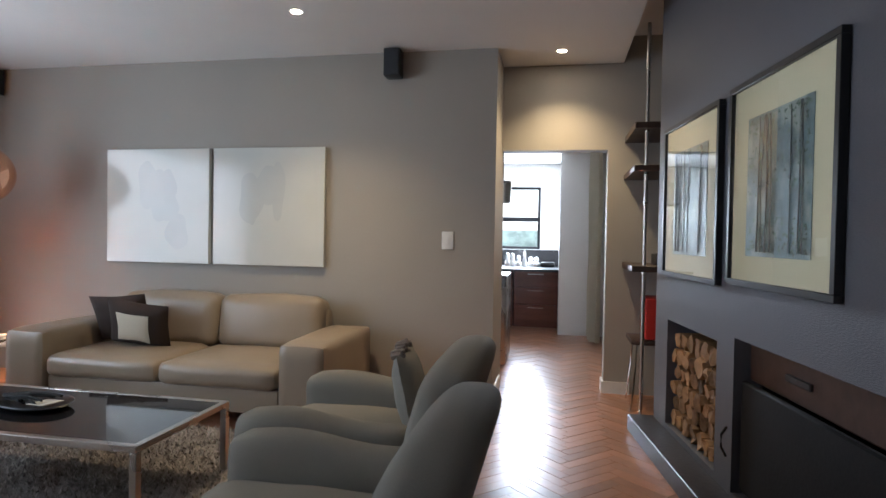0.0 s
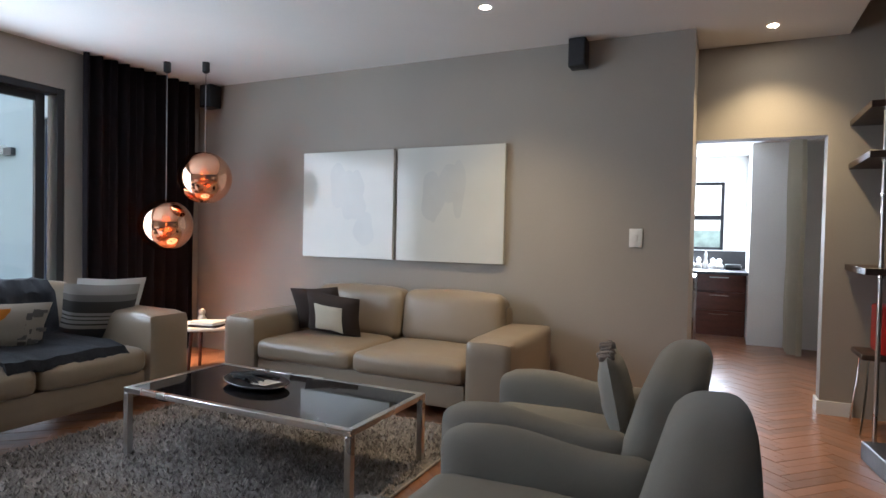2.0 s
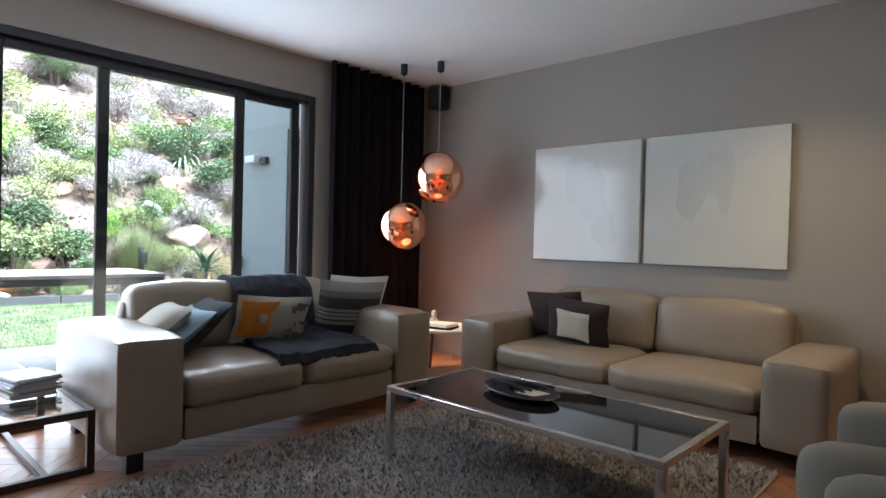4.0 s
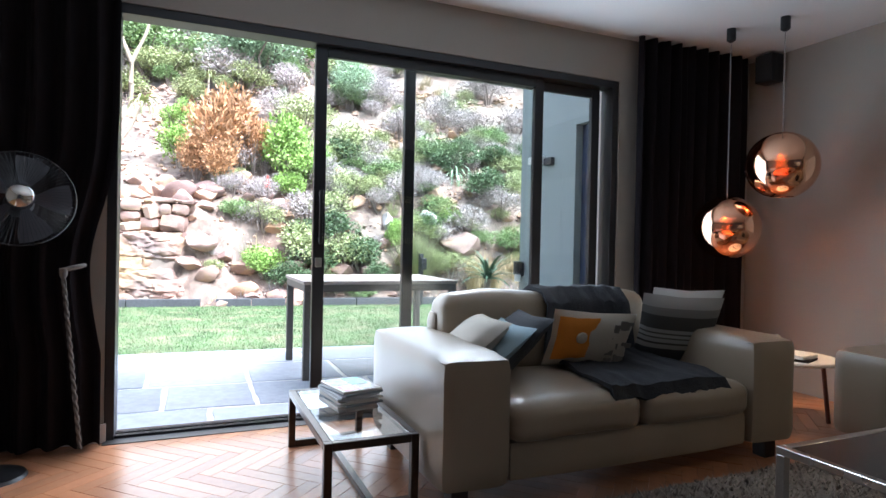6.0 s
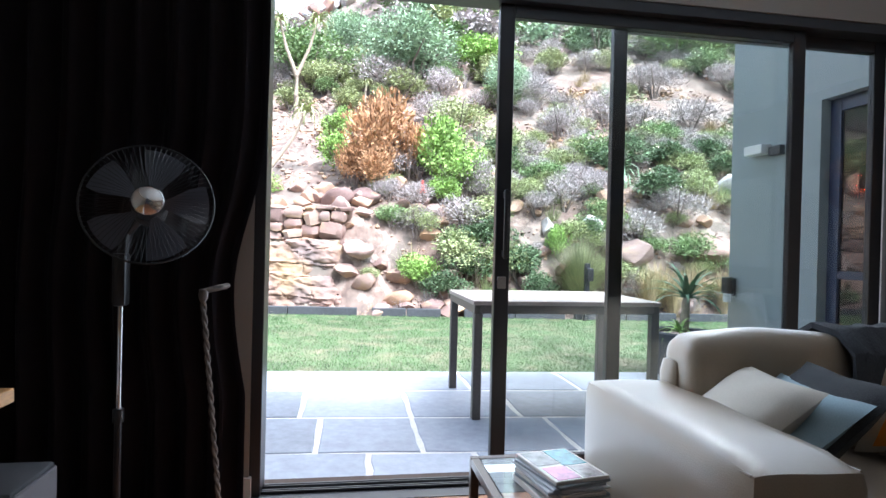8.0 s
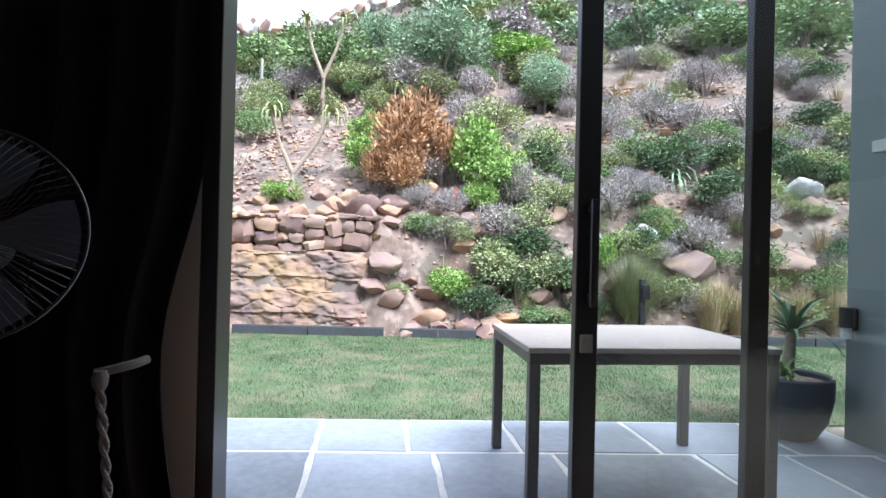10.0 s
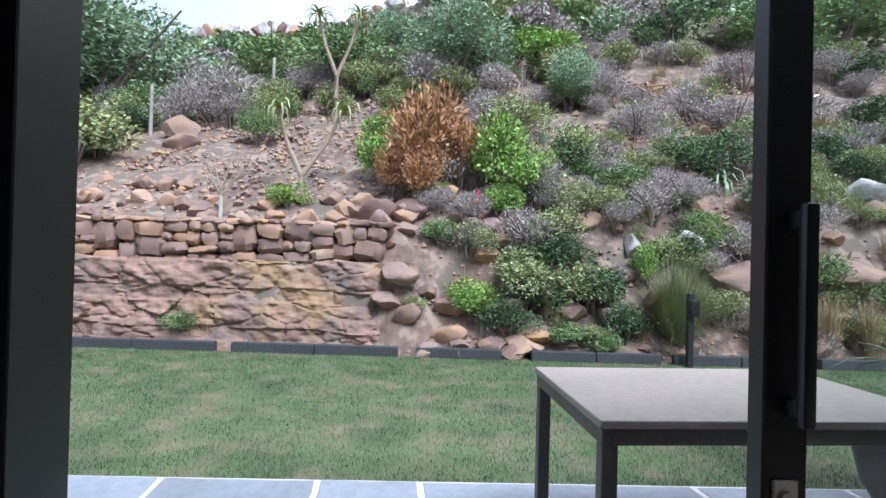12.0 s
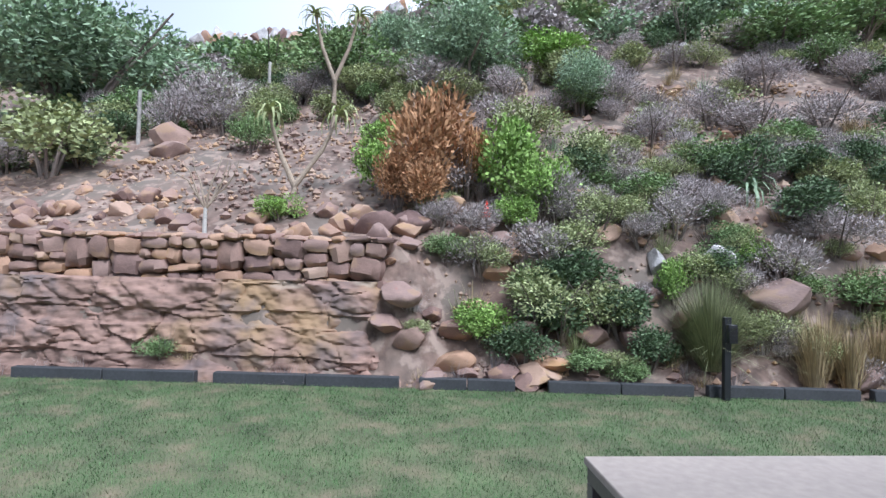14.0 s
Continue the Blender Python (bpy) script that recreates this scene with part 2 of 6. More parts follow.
def tube(bm, pts, r, seg=8, taper=1.0):
    """A bent rod through points."""
    pts = [Vector(p) for p in pts]
    rings = []
    for i, p in enumerate(pts):
        d = (pts[min(i + 1, len(pts) - 1)] - pts[max(i - 1, 0)]).normalized()
        q = d.to_track_quat("Z", "Y")
        rr = r * (1 + (taper - 1) * i / max(1, len(pts) - 1))
        rings.append([bm.verts.new(p + q @ Vector((rr * math.cos(2 * math.pi * k / seg), rr * math.sin(2 * math.pi * k / seg), 0))) for k in range(seg)])
    for a, b in zip(rings, rings[1:]):
        for k in range(seg):
            bm.faces.new((a[k], a[(k + 1) % seg], b[(k + 1) % seg], b[k]))
    bm.faces.new(rings[0][::-1]), bm.faces.new(rings[-1])
    return bm


def pillow(bm, w, h, t, n=14, sag=0.0, m=None):
    """A stuffed cushion, w by h, upright in its own x and z, with pinched corners."""
    s = bmesh.new()
    sides = []
    for sgn in (1, -1):
        g = []
        for i in range(n + 1):
            row = []
            for j in range(n + 1):
                u, v = 2 * i / n - 1, 2 * j / n - 1
                k = max(0.0, (1 - abs(u) ** 2.4) * (1 - abs(v) ** 2.4)) ** 0.55
                pin = 1 - 0.07 * (1 - abs(u * v)) * max(abs(u), abs(v)) ** 3
                wr = 0.006 * noise.noise(Vector((u * 3, v * 3, sgn + w * 7)))
                row.append(s.verts.new((u * w / 2 * pin, sgn * (t / 2 * k + 0.002) + wr * k, v * h / 2 * pin - sag * k)))
            g.append(row)
        sides.append(g)
        for i in range(n):
            for j in range(n):
                q = (g[i][j], g[i + 1][j], g[i + 1][j + 1], g[i][j + 1])
                s.faces.new(q[::-1] if sgn > 0 else q)
    bmesh.ops.remove_doubles(s, verts=s.verts, dist=0.0045)
    return join(bm, s, m)


def cushion_box(bm, x0, x1, y0, y1, z0, z1, crown=0.04, r=0.05, n=10, seed=0.0, m=None):
    """An upholstered block: rounded edges, a crowned top and soft wrinkles."""
    t = bmesh.new()
    bmesh.ops.create_cube(t, size=1)
    bmesh.ops.subdivide_edges(t, edges=t.edges[:], cuts=n, use_grid_fill=True)
    c = Vector(((x0 + x1) / 2, (y0 + y1) / 2, (z0 + z1) / 2))
    h = Vector(((x1 - x0) / 2, (y1 - y0) / 2, (z1 - z0) / 2))
    for v in t.verts:
        p = Vector((v.co.x * 2 * h.x, v.co.y * 2 * h.y, v.co.z * 2 * h.z))
        inner = Vector([max(-h[k] + r, min(h[k] - r, p[k])) for k in range(3)])
        d = p - inner
        if d.length > 1e-6:
            p = inner + d.normalized() * r
        u, w, z = p.x / h.x, p.y / h.y, p.z / h.z
        if z > 0:
            p.z += crown * max(0, 1 - u * u) * max(0, 1 - w * w) * z
        p.y += crown * 0.5 * max(0, 1 - u * u) * max(0, 1 - z * z) * w
        q = (p + c) * 5 + Vector((seed, seed, 0))
        p += d.normalized() * 0 + Vector((0, 0.004, 0.006)) * noise.noise(q)
        v.co = p + c
    return join(bm, t, m)


def part(name, bm, material, parent=None, label="", smooth=True, m=None):
    """Link a bmesh as one mesh object under a thing or a part."""
    me = bpy.data.meshes.new(name)
    bm.normal_update()
    bm.to_mesh(me)
    bm.free()
    me.materials.append(material)
    if smooth:
        for p in me.polygons:
            p.use_smooth = True
        me.set_sharp_from_angle(angle=radians(40))
    ob = new(name, me)
    if parent is not None:
        ob.parent = parent
    if m is not None:
        ob.matrix_basis = m
    if label:
        ob["label"] = label
    return ob


def thing(name, label, category, m=None, group="", kind=""):
    ob = new(name)
    if m is not None:
        ob.matrix_basis = m
    return tagged(ob, label, category, group, kind)


def B():
    return bmesh.new()


def slab(name, boxes, material, label="", category="", kind="structure"):
    bm = B()
    for b in boxes:
        bx(bm, *b)
    return tagged(part(name, bm, material, smooth=False), label, category, kind=kind)


# ---------------------------------------------------------------- the rooms
CEIL, NY, WX, DY, EX, SY = 2.777, 5.46, -4.95, 5.99, 1.75, -0.75
OY0, OY1, OH = 0.53, 4.04, 2.44  # the sliding door's opening
slab("subfloor", [(-5.2, 2.2, -1.2, 10.5, -0.2, -0.012)], M_SUB, "dark concrete slab under the parquet", "floor")
slab("wall_north", [(WX - 0.25, -0.05, NY, NY + 0.3, 0, 3.2)], M_WALL, "plain taupe grey painted living room wall", "wall")
slab("wall_west", [(WX - 0.25, WX, SY - 0.2, OY0, 0, 3.2), (WX - 0.25, WX, OY1, NY, 0, 3.2), (WX - 0.25, WX, OY0, OY1, OH, 3.2)], M_WALL, "grey painted wall around a wide sliding door", "wall")
slab("wall_south", [(WX, 2.0, SY - 0.2, SY, 0, 3.2)], M_WALL, "plain grey painted wall", "wall")
slab("wall_east", [(EX, EX + 0.2, SY, 10.4, 0, 3.2)], M_WALL, "plain grey painted wall", "wall")
slab("wall_kitchen_door", [(-0.35, -0.05, NY + 0.3, DY + 0.16, 0, 3.2), (0.84, EX, DY, DY + 0.16, 0, 3.2), (-0.05, 0.84, DY, DY + 0.16, 2.055, 3.2)], M_WALL, "grey wall with a wide opening into the kitchen", "wall")
slab("ceiling", [(WX, 0.95, SY, NY, CEIL, CEIL + 0.25), (-0.05, 0.95, NY, DY, CEIL, CEIL + 0.25), (0.95, EX, SY, DY, CEIL + 0.22, CEIL + 0.4)], M_CEIL, "flat white painted ceiling with a stepped edge", "ceiling")
slab("ceiling_kitchen", [(-4.0, EX, DY + 0.16, 10.4, 2.45, 2.6)], M_CEIL, "flat white kitchen ceiling", "ceiling")
slab("baseboard", [(-0.95, -0.05, NY - 0.015, NY, 0, 0.1), (-0.05, -0.035, NY - 0.015, DY, 0, 0.1), (0.84, 1.05, DY - 0.018, DY, 0, 0.1), (0.822, 0.84, DY - 0.018, DY + 0.16, 0, 0.1), (WX, WX + 0.018, OY0 - 0.25, OY0, 0, 0.1), (WX - 0.15, WX + 0.018, OY0, OY0 + 0.012, 0, 0.1)], M_WHITE, "low white painted skirting board", "baseboard")

# chimney breast, turned a little from the room
CH = pose(1.1, 5.03, 0, 0, 0, -82.7)  # local x runs along the face, y into the room's wall


def chimney():
    bm = B()
    # face in strips round the log niche and the fireplace
    for x0, x1, z0, z1 in ((0, 0.25, 0, 3.2), (0.25, 1.03, 0, 0.14), (0.25, 1.03, 0.8, 3.2), (1.03, 1.23, 0, 3.2), (1.23, 2.45, 0, 0.12), (1.23, 2.45, 0.85, 3.2), (2.45, 5.6, 0, 3.2)):
        bx(bm, x0, x1, 0, 0.12, z0, z1)
    bx(bm, 0.0, 0.1, 0.12, 0.62, 0, 3.2)
    ob = part("wall_chimney", bm, M_CHIM, smooth=False, m=CH)
    tagged(ob, "slate blue painted chimney breast with two openings", "wall", kind="structure")
    bm = B()
    bx(bm, 0.25, 1.03, 0.42, 0.46, 0.14, 0.8), bx(bm, 0.21, 0.25, 0.12, 0.46, 0.1, 0.84), bx(bm, 1.03, 1.07, 0.12, 0.46, 0.1, 0.84), bx(bm, 0.21, 1.07, 0.12, 0.46, 0.1, 0.14), bx(bm, 0.21, 1.07, 0.12, 0.46, 0.8, 0.84)
    tagged(part("wall_niche", bm, M_CHIM, smooth=False, m=CH), "slate blue niche for firewood", "wall", kind="structure")
    bm = B()
    bx(bm, -0.02, 3.0, -0.17, 0.0, 0, 0.11, 0.006, 1)
    tagged(part("hearth", bm, M_SLATE, m=CH), "low polished black slate hearth step", "hearth", kind="structure")


chimney()


def fireplace():
    f = thing("fireplace", "dark sooty iron fireplace insert set in the chimney", "fireplace", CH)
    bm = B()
    bx(bm, 1.23, 2.45, 0.45, 0.49, 0.12, 0.85), bx(bm, 1.23, 1.26, 0.12, 0.45, 0.12, 0.85), bx(bm, 2.42, 2.45, 0.12, 0.45, 0.12, 0.85), bx(bm, 1.26, 2.42, 0.12, 0.45, 0.12, 0.15)
    part("firebox", bm, M_SOOT, f, smooth=False)
    bm = B()
    bx(bm, 1.26, 2.42, 0.06, 0.44, 0.66, 0.84, 0.01, 1)
    part("hood", bm, mat("rusty_brown_iron", (0.06, 0.03, 0.02), 0.5, grain=20, amount=0.3), f, "rust brown iron hood")
    bm = B()
    bx(bm, 1.27, 2.41, 0.02, 0.05, 0.15, 0.66, 0.008, 1)
    part("screen", bm, M_SOOT, f, "black iron fire screen")
    bm = B()
    tube(bm, [(1.2, -0.012, 0.28), (1.185, -0.03, 0.32), (1.185, -0.03, 0.38), (1.2, -0.012, 0.42)], 0.006)
    part("handle", bm, M_SOOT, f)
    bm = B()
    bx(bm, 1.6, 1.78, 0.045, 0.06, 0.74, 0.77, 0.004, 1)
    part("damper_slot", bm, M_BLACK, f)


fireplace()


def framed_photo(s0, s1, z0, z1, pic, label):
    f = thing("framed_photograph", label, "picture", CH, "framed photographs on the chimney")
    bm = B()
    for a in ((s0, s1, z0, z0 + 0.028), (s0, s1, z1 - 0.028, z1), (s0, s0 + 0.028, z0 + 0.028, z1 - 0.028), (s1 - 0.028, s1, z0 + 0.028, z1 - 0.028)):
        bx(bm, a[0], a[1], -0.035, -0.002, a[2], a[3], 0.002, 1)
    part("frame", bm, M_BLACK, f)
    bm = B()
    bx(bm, s0 + 0.02, s1 - 0.02, -0.014, -0.008, z0 + 0.02, z1 - 0.02)
    part("mount", bm, mat("cream_mount_board", (0.62, 0.52, 0.34), 0.8, grain=200, amount=0.03, bump=0.02), f, smooth=False)
    w, h = s1 - s0, z1 - z0
    p0, p1, q0, q1 = s0 + w * 0.2, s1 - w * 0.2, z0 + h * 0.15, z1 - h * 0.19
    bm = B()
    bx(bm, p0, p1, -0.018, -0.0145, q0, q1)
    part("print", bm, pic, f, smooth=False)
    bm = B()
    rng = random.Random(int(s0 * 100))
    for k in range(7):
        x = p0 + (p1 - p0) * (0.06 + 0.85 * rng.random() ** 1.3)
        wd = 0.006 + 0.008 * rng.random()
        tube(bm, [(x, -0.0185, q0 + 0.02), (x + rng.uniform(-.01, .01), -0.0185, (q0 + q1) / 2), (x + rng.uniform(-.02, .02), -0.0185, q1 - 0.01)], wd / 2, 6, 0.7)
    part("printed_trunks", bm, M_BLACK, f, "dark tree trunks in the print")
    bm = B()
    for k in range(260):
        x, z = p0 + 0.015 + (p1 - p0 - 0.03) * rng.random(), q1 - 0.015 - (q1 - q0) * 0.55 * rng.random() ** 1.6
        if k % 3 == 0:
            z = q0 + 0.015 + (q1 - q0) * 0.24 * rng.random()
        r = 0.004 + 0.008 * rng.random()
        a = rng.random() * 6
        vs = [bm.verts.new((x + r * math.cos(a + i * 2.1) * (1 + rng.random()), -0.0195, z + r * math.sin(a + i * 2.1))) for i in range(3)]
        bm.faces.new(vs)
    part("printed_leaves", bm, mat("printed_foliage", (0.05, 0.08, 0.05), 0.5, grain=60, amount=0.5, per="island"), f, smooth=False)
    bm = B()
    bx(bm, s0 + 0.026, s1 - 0.026, -0.027, -0.024, z0 + 0.026, z1 - 0.026)
    g = part("glazing", bm, M_GLASS, f, smooth=False)
    g.visible_shadow = False


M_PRINT = two_tone(mat("forest_print", (0.09, 0.13, 0.14), 0.4, grain=14, amount=0.5, bump=0), (0.28, 0.3, 0.26), 5, 0.5, 0.6)
framed_photo(0.2, 1.07, 1.08, 2.0, M_PRINT, "forest photograph in a thin black frame with cream mount")
framed_photo(1.19, 2.05, 1.1, 2.01, M_PRINT, "tall trees photograph in black frame with cream mount")


def firewood():
    rng = random.Random(5)
    m1 = mat("split_firewood", (0.3, 0.17, 0.08), 0.85, grain=30, amount=0.4, bump=0.4, per="object")
    z = 0.142
    row = 0
    while z < 0.68:
        x = 0.26
        while x < 0.94:
            r = rng.uniform(0.04, 0.062)
            t = B()
            n = rng.choice((3, 5, 6))
            vs0, vs1 = [], []
            a0 = rng.random() * 6
            for i in range(n * 2):
                rr = r * (1 if i % 2 == 0 else rng.uniform(0.82, 0.98))
                a = a0 + math.pi * i / n
                vs0.append(t.verts.new((x + r + rr * math.cos(a), 0.02 + rng.uniform(0, .02) + (row % 2) * .02, z + r + rr * math.sin(a))))
                vs1.append(t.verts.new((x + r + rr * math.cos(a), 0.4, z + r + rr * math.sin(a))))
            t.faces.new(vs0), t.faces.new(vs1[::-1])
            for i in range(n * 2):
                t.faces.new((vs0[i], vs1[i], vs1[(i + 1) % (2 * n)], vs0[(i + 1) % (2 * n)])[::-1])
            bmesh.ops.recalc_face_normals(t, faces=t.faces)
            tagged(part("log", t, m1, m=CH, smooth=False), "split firewood log stacked in the niche", "log", "stacked logs")
            x += 2 * r * 0.97
        z += 0.098
        row += 1


firewood()


# ---------------------------------------------------------------- sliding door
def sliding_door():
    d = tagged(thing("door_1", "wide charcoal aluminium sliding glass door, pushed open", "sliding door"), kind="structure")
    y0, y1 = OY0, OY1
    fx = WX - 0.15
    bm = B()
    bx(bm, fx - 0.02, fx + 0.14, y0, y0 + 0.05, 0, OH, 0.003, 1), bx(bm, fx, fx + 0.14, y1 - 0.06, y1, 0, OH, 0.003, 1)
    bx(bm, fx, fx + 0.14, y0 + 0.05, y1 - 0.06, OH - 0.055, OH, 0.003, 1)
    part("outer_frame", bm, M_FRAME, d)
    bm = B()
    bx(bm, fx - 0.01, fx + 0.22, y0, y1, -0.03, 0.004)
    for k in (0.03, 0.05, 0.09, 0.11):
        bx(bm, fx + k, fx + k + 0.008, y0 + 0.05, y1 - 0.06, 0.004, 0.018)
    part("track", bm, M_FRAME, d, smooth=False)
    for nm, a, b, xo in (("leaf", 1.675, 3.38, 0.045), ("leaf", 2.3, 3.94, -0.01)):
        bm = B()
        xa, xb = fx + xo, fx + xo + 0.045
        st = 0.075
        for q in ((a, a + st, 0.02, OH - 0.05), (b - st, b, 0.02, OH - 0.05), (a + st, b - st, 0.02, 0.13), (a + st, b - st, OH - 0.12, OH - 0.05)):
            bx(bm, xa, xb, q[0], q[1], q[2], q[3], 0.004, 1)
        lf = part(nm, bm, M_FRAME, d)
        bm = B()
        bx(bm, xa + 0.018, xa + 0.024, a + st, b - st, 0.13, OH - 0.12)
        g = part("pane", bm, M_GLASS, lf, smooth=False)
        g.visible_shadow = False
        if a < 2:
            bm = B()
            bx(bm, xb + 0.03, xb + 0.05, a + 0.03, a + 0.052, 1.12, 1.46, 0.005, 2)
            bx(bm, xb, xb + 0.035, a + 0.032, a + 0.05, 1.13, 1.16, 0.003, 1), bx(bm, xb, xb + 0.035, a + 0.032, a + 0.05, 1.42, 1.45, 0.003, 1)
            part("pull_handle", bm, M_FRAME, lf)
            bm = B()
            bx(bm, xb, xb + 0.006, a + 0.014, a + 0.058, 0.97, 1.03, 0.003, 1)
            cyl(bm, (xb, a + 0.036, 1.0), (xb + 0.012, a + 0.036, 1.0), 0.012)
            part("lock_plate", bm, M_STEEL, lf, "small steel lock plate")


sliding_door()


def curtain(name, y0, y1, z0, z1, x, folds, label, tie=None, mt=M_CURTAIN, depth=0.06):
    bm = B()
    nu, nv = folds * 10, 28
    rng = random.Random(int(y0 * 100))
    ph = [rng.random() * 0.9 for _ in range(folds + 1)]
    rows = []
    for j in range(nv + 1):
        v = j / nv
        z = z0 + (z1 - z0) * v
        row = []
        for i in range(nu + 1):
            u = i / nu
            yy = y0 + (y1 - y0) * u
            dep = depth
            if tie:
                tz, ty = tie
                k = math.exp(-((z - tz) / 0.42) ** 2) if z > tz else max(0.55, math.exp(-((z - tz) / 0.6) ** 2))
                # the inner edge is drawn back at the tie
                yy = y0 + (y1 - y0) * u * (1 - k) + (ty - y0) * u * k
            w = math.sin(u * folds * 2 * math.pi + ph[int(u * folds) % folds] + 0.5 * noise.noise(Vector((u * 6, v * 2, y0))))
            row.append(bm.verts.new((x + dep * w * (0.75 + 0.25 * noise.noise(Vector((u * 9, v * 3, 3)))), yy, z)))
        rows.append(row)
    for j in range(nv):
        for i in range(nu):
            bm.faces.new((rows[j][i], rows[j][i + 1], rows[j + 1][i + 1], rows[j + 1][i]))
    bmesh.ops.solidify(bm, geom=bm.faces[:], thickness=0.004)
    return tagged(part(name, bm, mt), label, "curtain")


curtain("curtain", 4.12, 5.3, 0.02, CEIL - 0.005, WX + 0.1, 9, "dark plum floor length velvet curtain, drawn aside", None)
curtain("curtain", SY + 0.12, 0.6, 0.02, CEIL - 0.005, WX + 0.1, 9, "dark plum velvet curtain tied back with a rope", (0.97, 0.47))


def tieback():
    t = thing("curtain_tieback", "twisted beige rope tieback with a hanging tassel cord", "tieback")
    bm = B()
    tube(bm, [(WX + 0.15, 0.45, 0.985), (WX + 0.18, 0.44, 0.982), (WX + 0.205, 0.41, 0.975), (WX + 0.215, 0.35, 0.96)], 0.012)
    mr = mat("beige_rope", (0.13, 0.11, 0.095), 0.9, grain=200, amount=0.2, bump=0.4)
    part("loop", bm, mr, t)
    for k in range(2):
        bm = B()
        pts = []
        for i in range(70):
            z = 0.93 - i * 0.0128
            a = i * 0.75 + k * math.pi
            pts.append((WX + 0.23 + 0.006 * math.cos(a), 0.37 + 0.0012 * i + 0.006 * math.sin(a), z))
        tube(bm, pts, 0.007, 6)
        part("cord", bm, mr, t)
    bm = B()
    lathe(bm, [(0.001, 0.03), (0.014, 0.026), (0.02, 0.01), (0.018, -0.01), (0.008, -0.028), (0.001, -0.03)], (WX + 0.23, 0.37, 0.945), 12)
    part("knot", bm, mr, t)


tieback()

# ---------------------------------------------------------------- furniture
def sofa(name, length, m, label, seats=2, arm_h=0.58):
    """Low leather sofa; local x along its length, y from the front to the back."""
    s = thing(name, label, "sofa", m, "leather sofas")
    D, A = 0.98, 0.34
    for x0 in (0, length - A):
        bm = B()
        cushion_box(bm, x0, x0 + A, 0, D, 0.09, arm_h, 0.012, 0.05, 8, x0)
        arm = part("armrest", bm, M_LEATHER, s)
        bm = B()
        for xx in (x0 + 0.02, x0 + A - 0.02):
            tube(bm, [(xx, 0.03, arm_h - 0.02), (xx, D - 0.03, arm_h - 0.02)], 0.004, 6)
        part("seam", bm, M_LEATHER, arm)
    bm = B()
    cushion_box(bm, A, length - A, 0.03, D - 0.02, 0.09, 0.27, 0.0, 0.03, 4)
    part("base", bm, M_LEATHER, s)
    w = (length - 2 * A) / seats
    for k in range(seats):
        bm = B()
        cushion_box(bm, A + k * w + 0.004, A + (k + 1) * w - 0.004, 0.0, 0.72, 0.25, 0.415, 0.025, 0.06, 12, k * 3.1)
        part("seat_cushion", bm, M_LEATHER, s)
        bm = B()
        cushion_box(bm, A + k * w + 0.004, A + (k + 1) * w - 0.004, -0.1, 0.14, 0, 0.42, 0.03, 0.075, 12, k * 5.7, Matrix.Translation((0, 0.8, 0.375)) @ pose(0, 0, 0, -9))
        part("back_cushion", bm, M_LEATHER, s)
    bm = B()
    cushion_box(bm, A - 0.02, length - A + 0.02, 0.84, D, 0.25, 0.71, 0.01, 0.05, 6)
    part("back_frame", bm, M_LEATHER, s)
    for x in (0.08, length - 0.16):
        for y in (0.06, D - 0.14):
            bm = B()
            bx(bm, x, x + 0.08, y, y + 0.08, 0, 0.1, 0.004, 1)
            part("foot", bm, M_BLACK, s, "black wooden foot")
    return s


sofa("sofa", 2.47, pose(-3.48, 4.4, 0), "taupe leather two seat sofa against the grey wall")
sofa("sofa", 2.12, pose(-3.41, 1.9, 0, 0, 0, 90) @ Matrix.Diagonal((1, 1.04, 1.07, 1)), "taupe leather sofa with cushions and throw beside the glass door", arm_h=0.62)


def throw_pillow(label, w, h, t, m, mt, extras=()):
    p = thing("throw_pillow", label, "cushion", m)
    bm = B()
    pillow(bm, w, h, t)
    part("cover", bm, mt, p)
    for nm, ww, hh, tt, off, mm in extras:
        bm = B()
        pillow(bm, ww, hh, tt, 10, 0, Matrix.Translation(off))
        part(nm, bm, mm, p)
    return p


M_BROWN = mat("dark_brown_fleece", (0.035, 0.022, 0.016), 0.95, grain=200, amount=0.3, bump=0.4)
M_CREAM = mat("cream_fleece", (0.6, 0.54, 0.42), 0.95, grain=200, amount=0.1, bump=0.4)
M_CHARC = mat("charcoal_knit", (0.035, 0.037, 0.042), 0.95, grain=250, amount=0.3, bump=0.5)
M_BLUEGR = mat("pale_blue_cotton", (0.3, 0.4, 0.45), 0.9, grain=250, amount=0.08, bump=0.2)
M_NAT = mat("natural_linen", (0.52, 0.48, 0.41), 0.9, grain=250, amount=0.08, bump=0.2)
M_ORANGE = mat("orange_print", (0.75, 0.27, 0.03), 0.9, grain=250, amount=0.08, bump=0.2)
M_FUR = mat("dark_fur_throw", (0.02, 0.021, 0.026), 0.95, grain=140, amount=0.4, bump=0.8)
throw_pillow("dark brown fleece cushion with a cream square on the sofa", 0.5, 0.36, 0.16, pose(-2.66, 4.78, 0.6, 16, 6, 4), M_BROWN,
             [("patch", 0.26, 0.22, 0.03, (0.0, -0.075, -0.0), M_CREAM)])
q = throw_pillow("dark brown cushion with a cream ring on the sofa", 0.46, 0.38, 0.15, pose(-2.92, 4.92, 0.62, 18, -4, 6), M_BROWN)
bm = B()
tube(bm, [(0.1 + 0.1 * math.cos(a / 10 * math.pi), -0.078, -0.05 + 0.1 * math.sin(a / 10 * math.pi)) for a in range(21)], 0.012, 8)
part("ring", bm, M_CREAM, q)


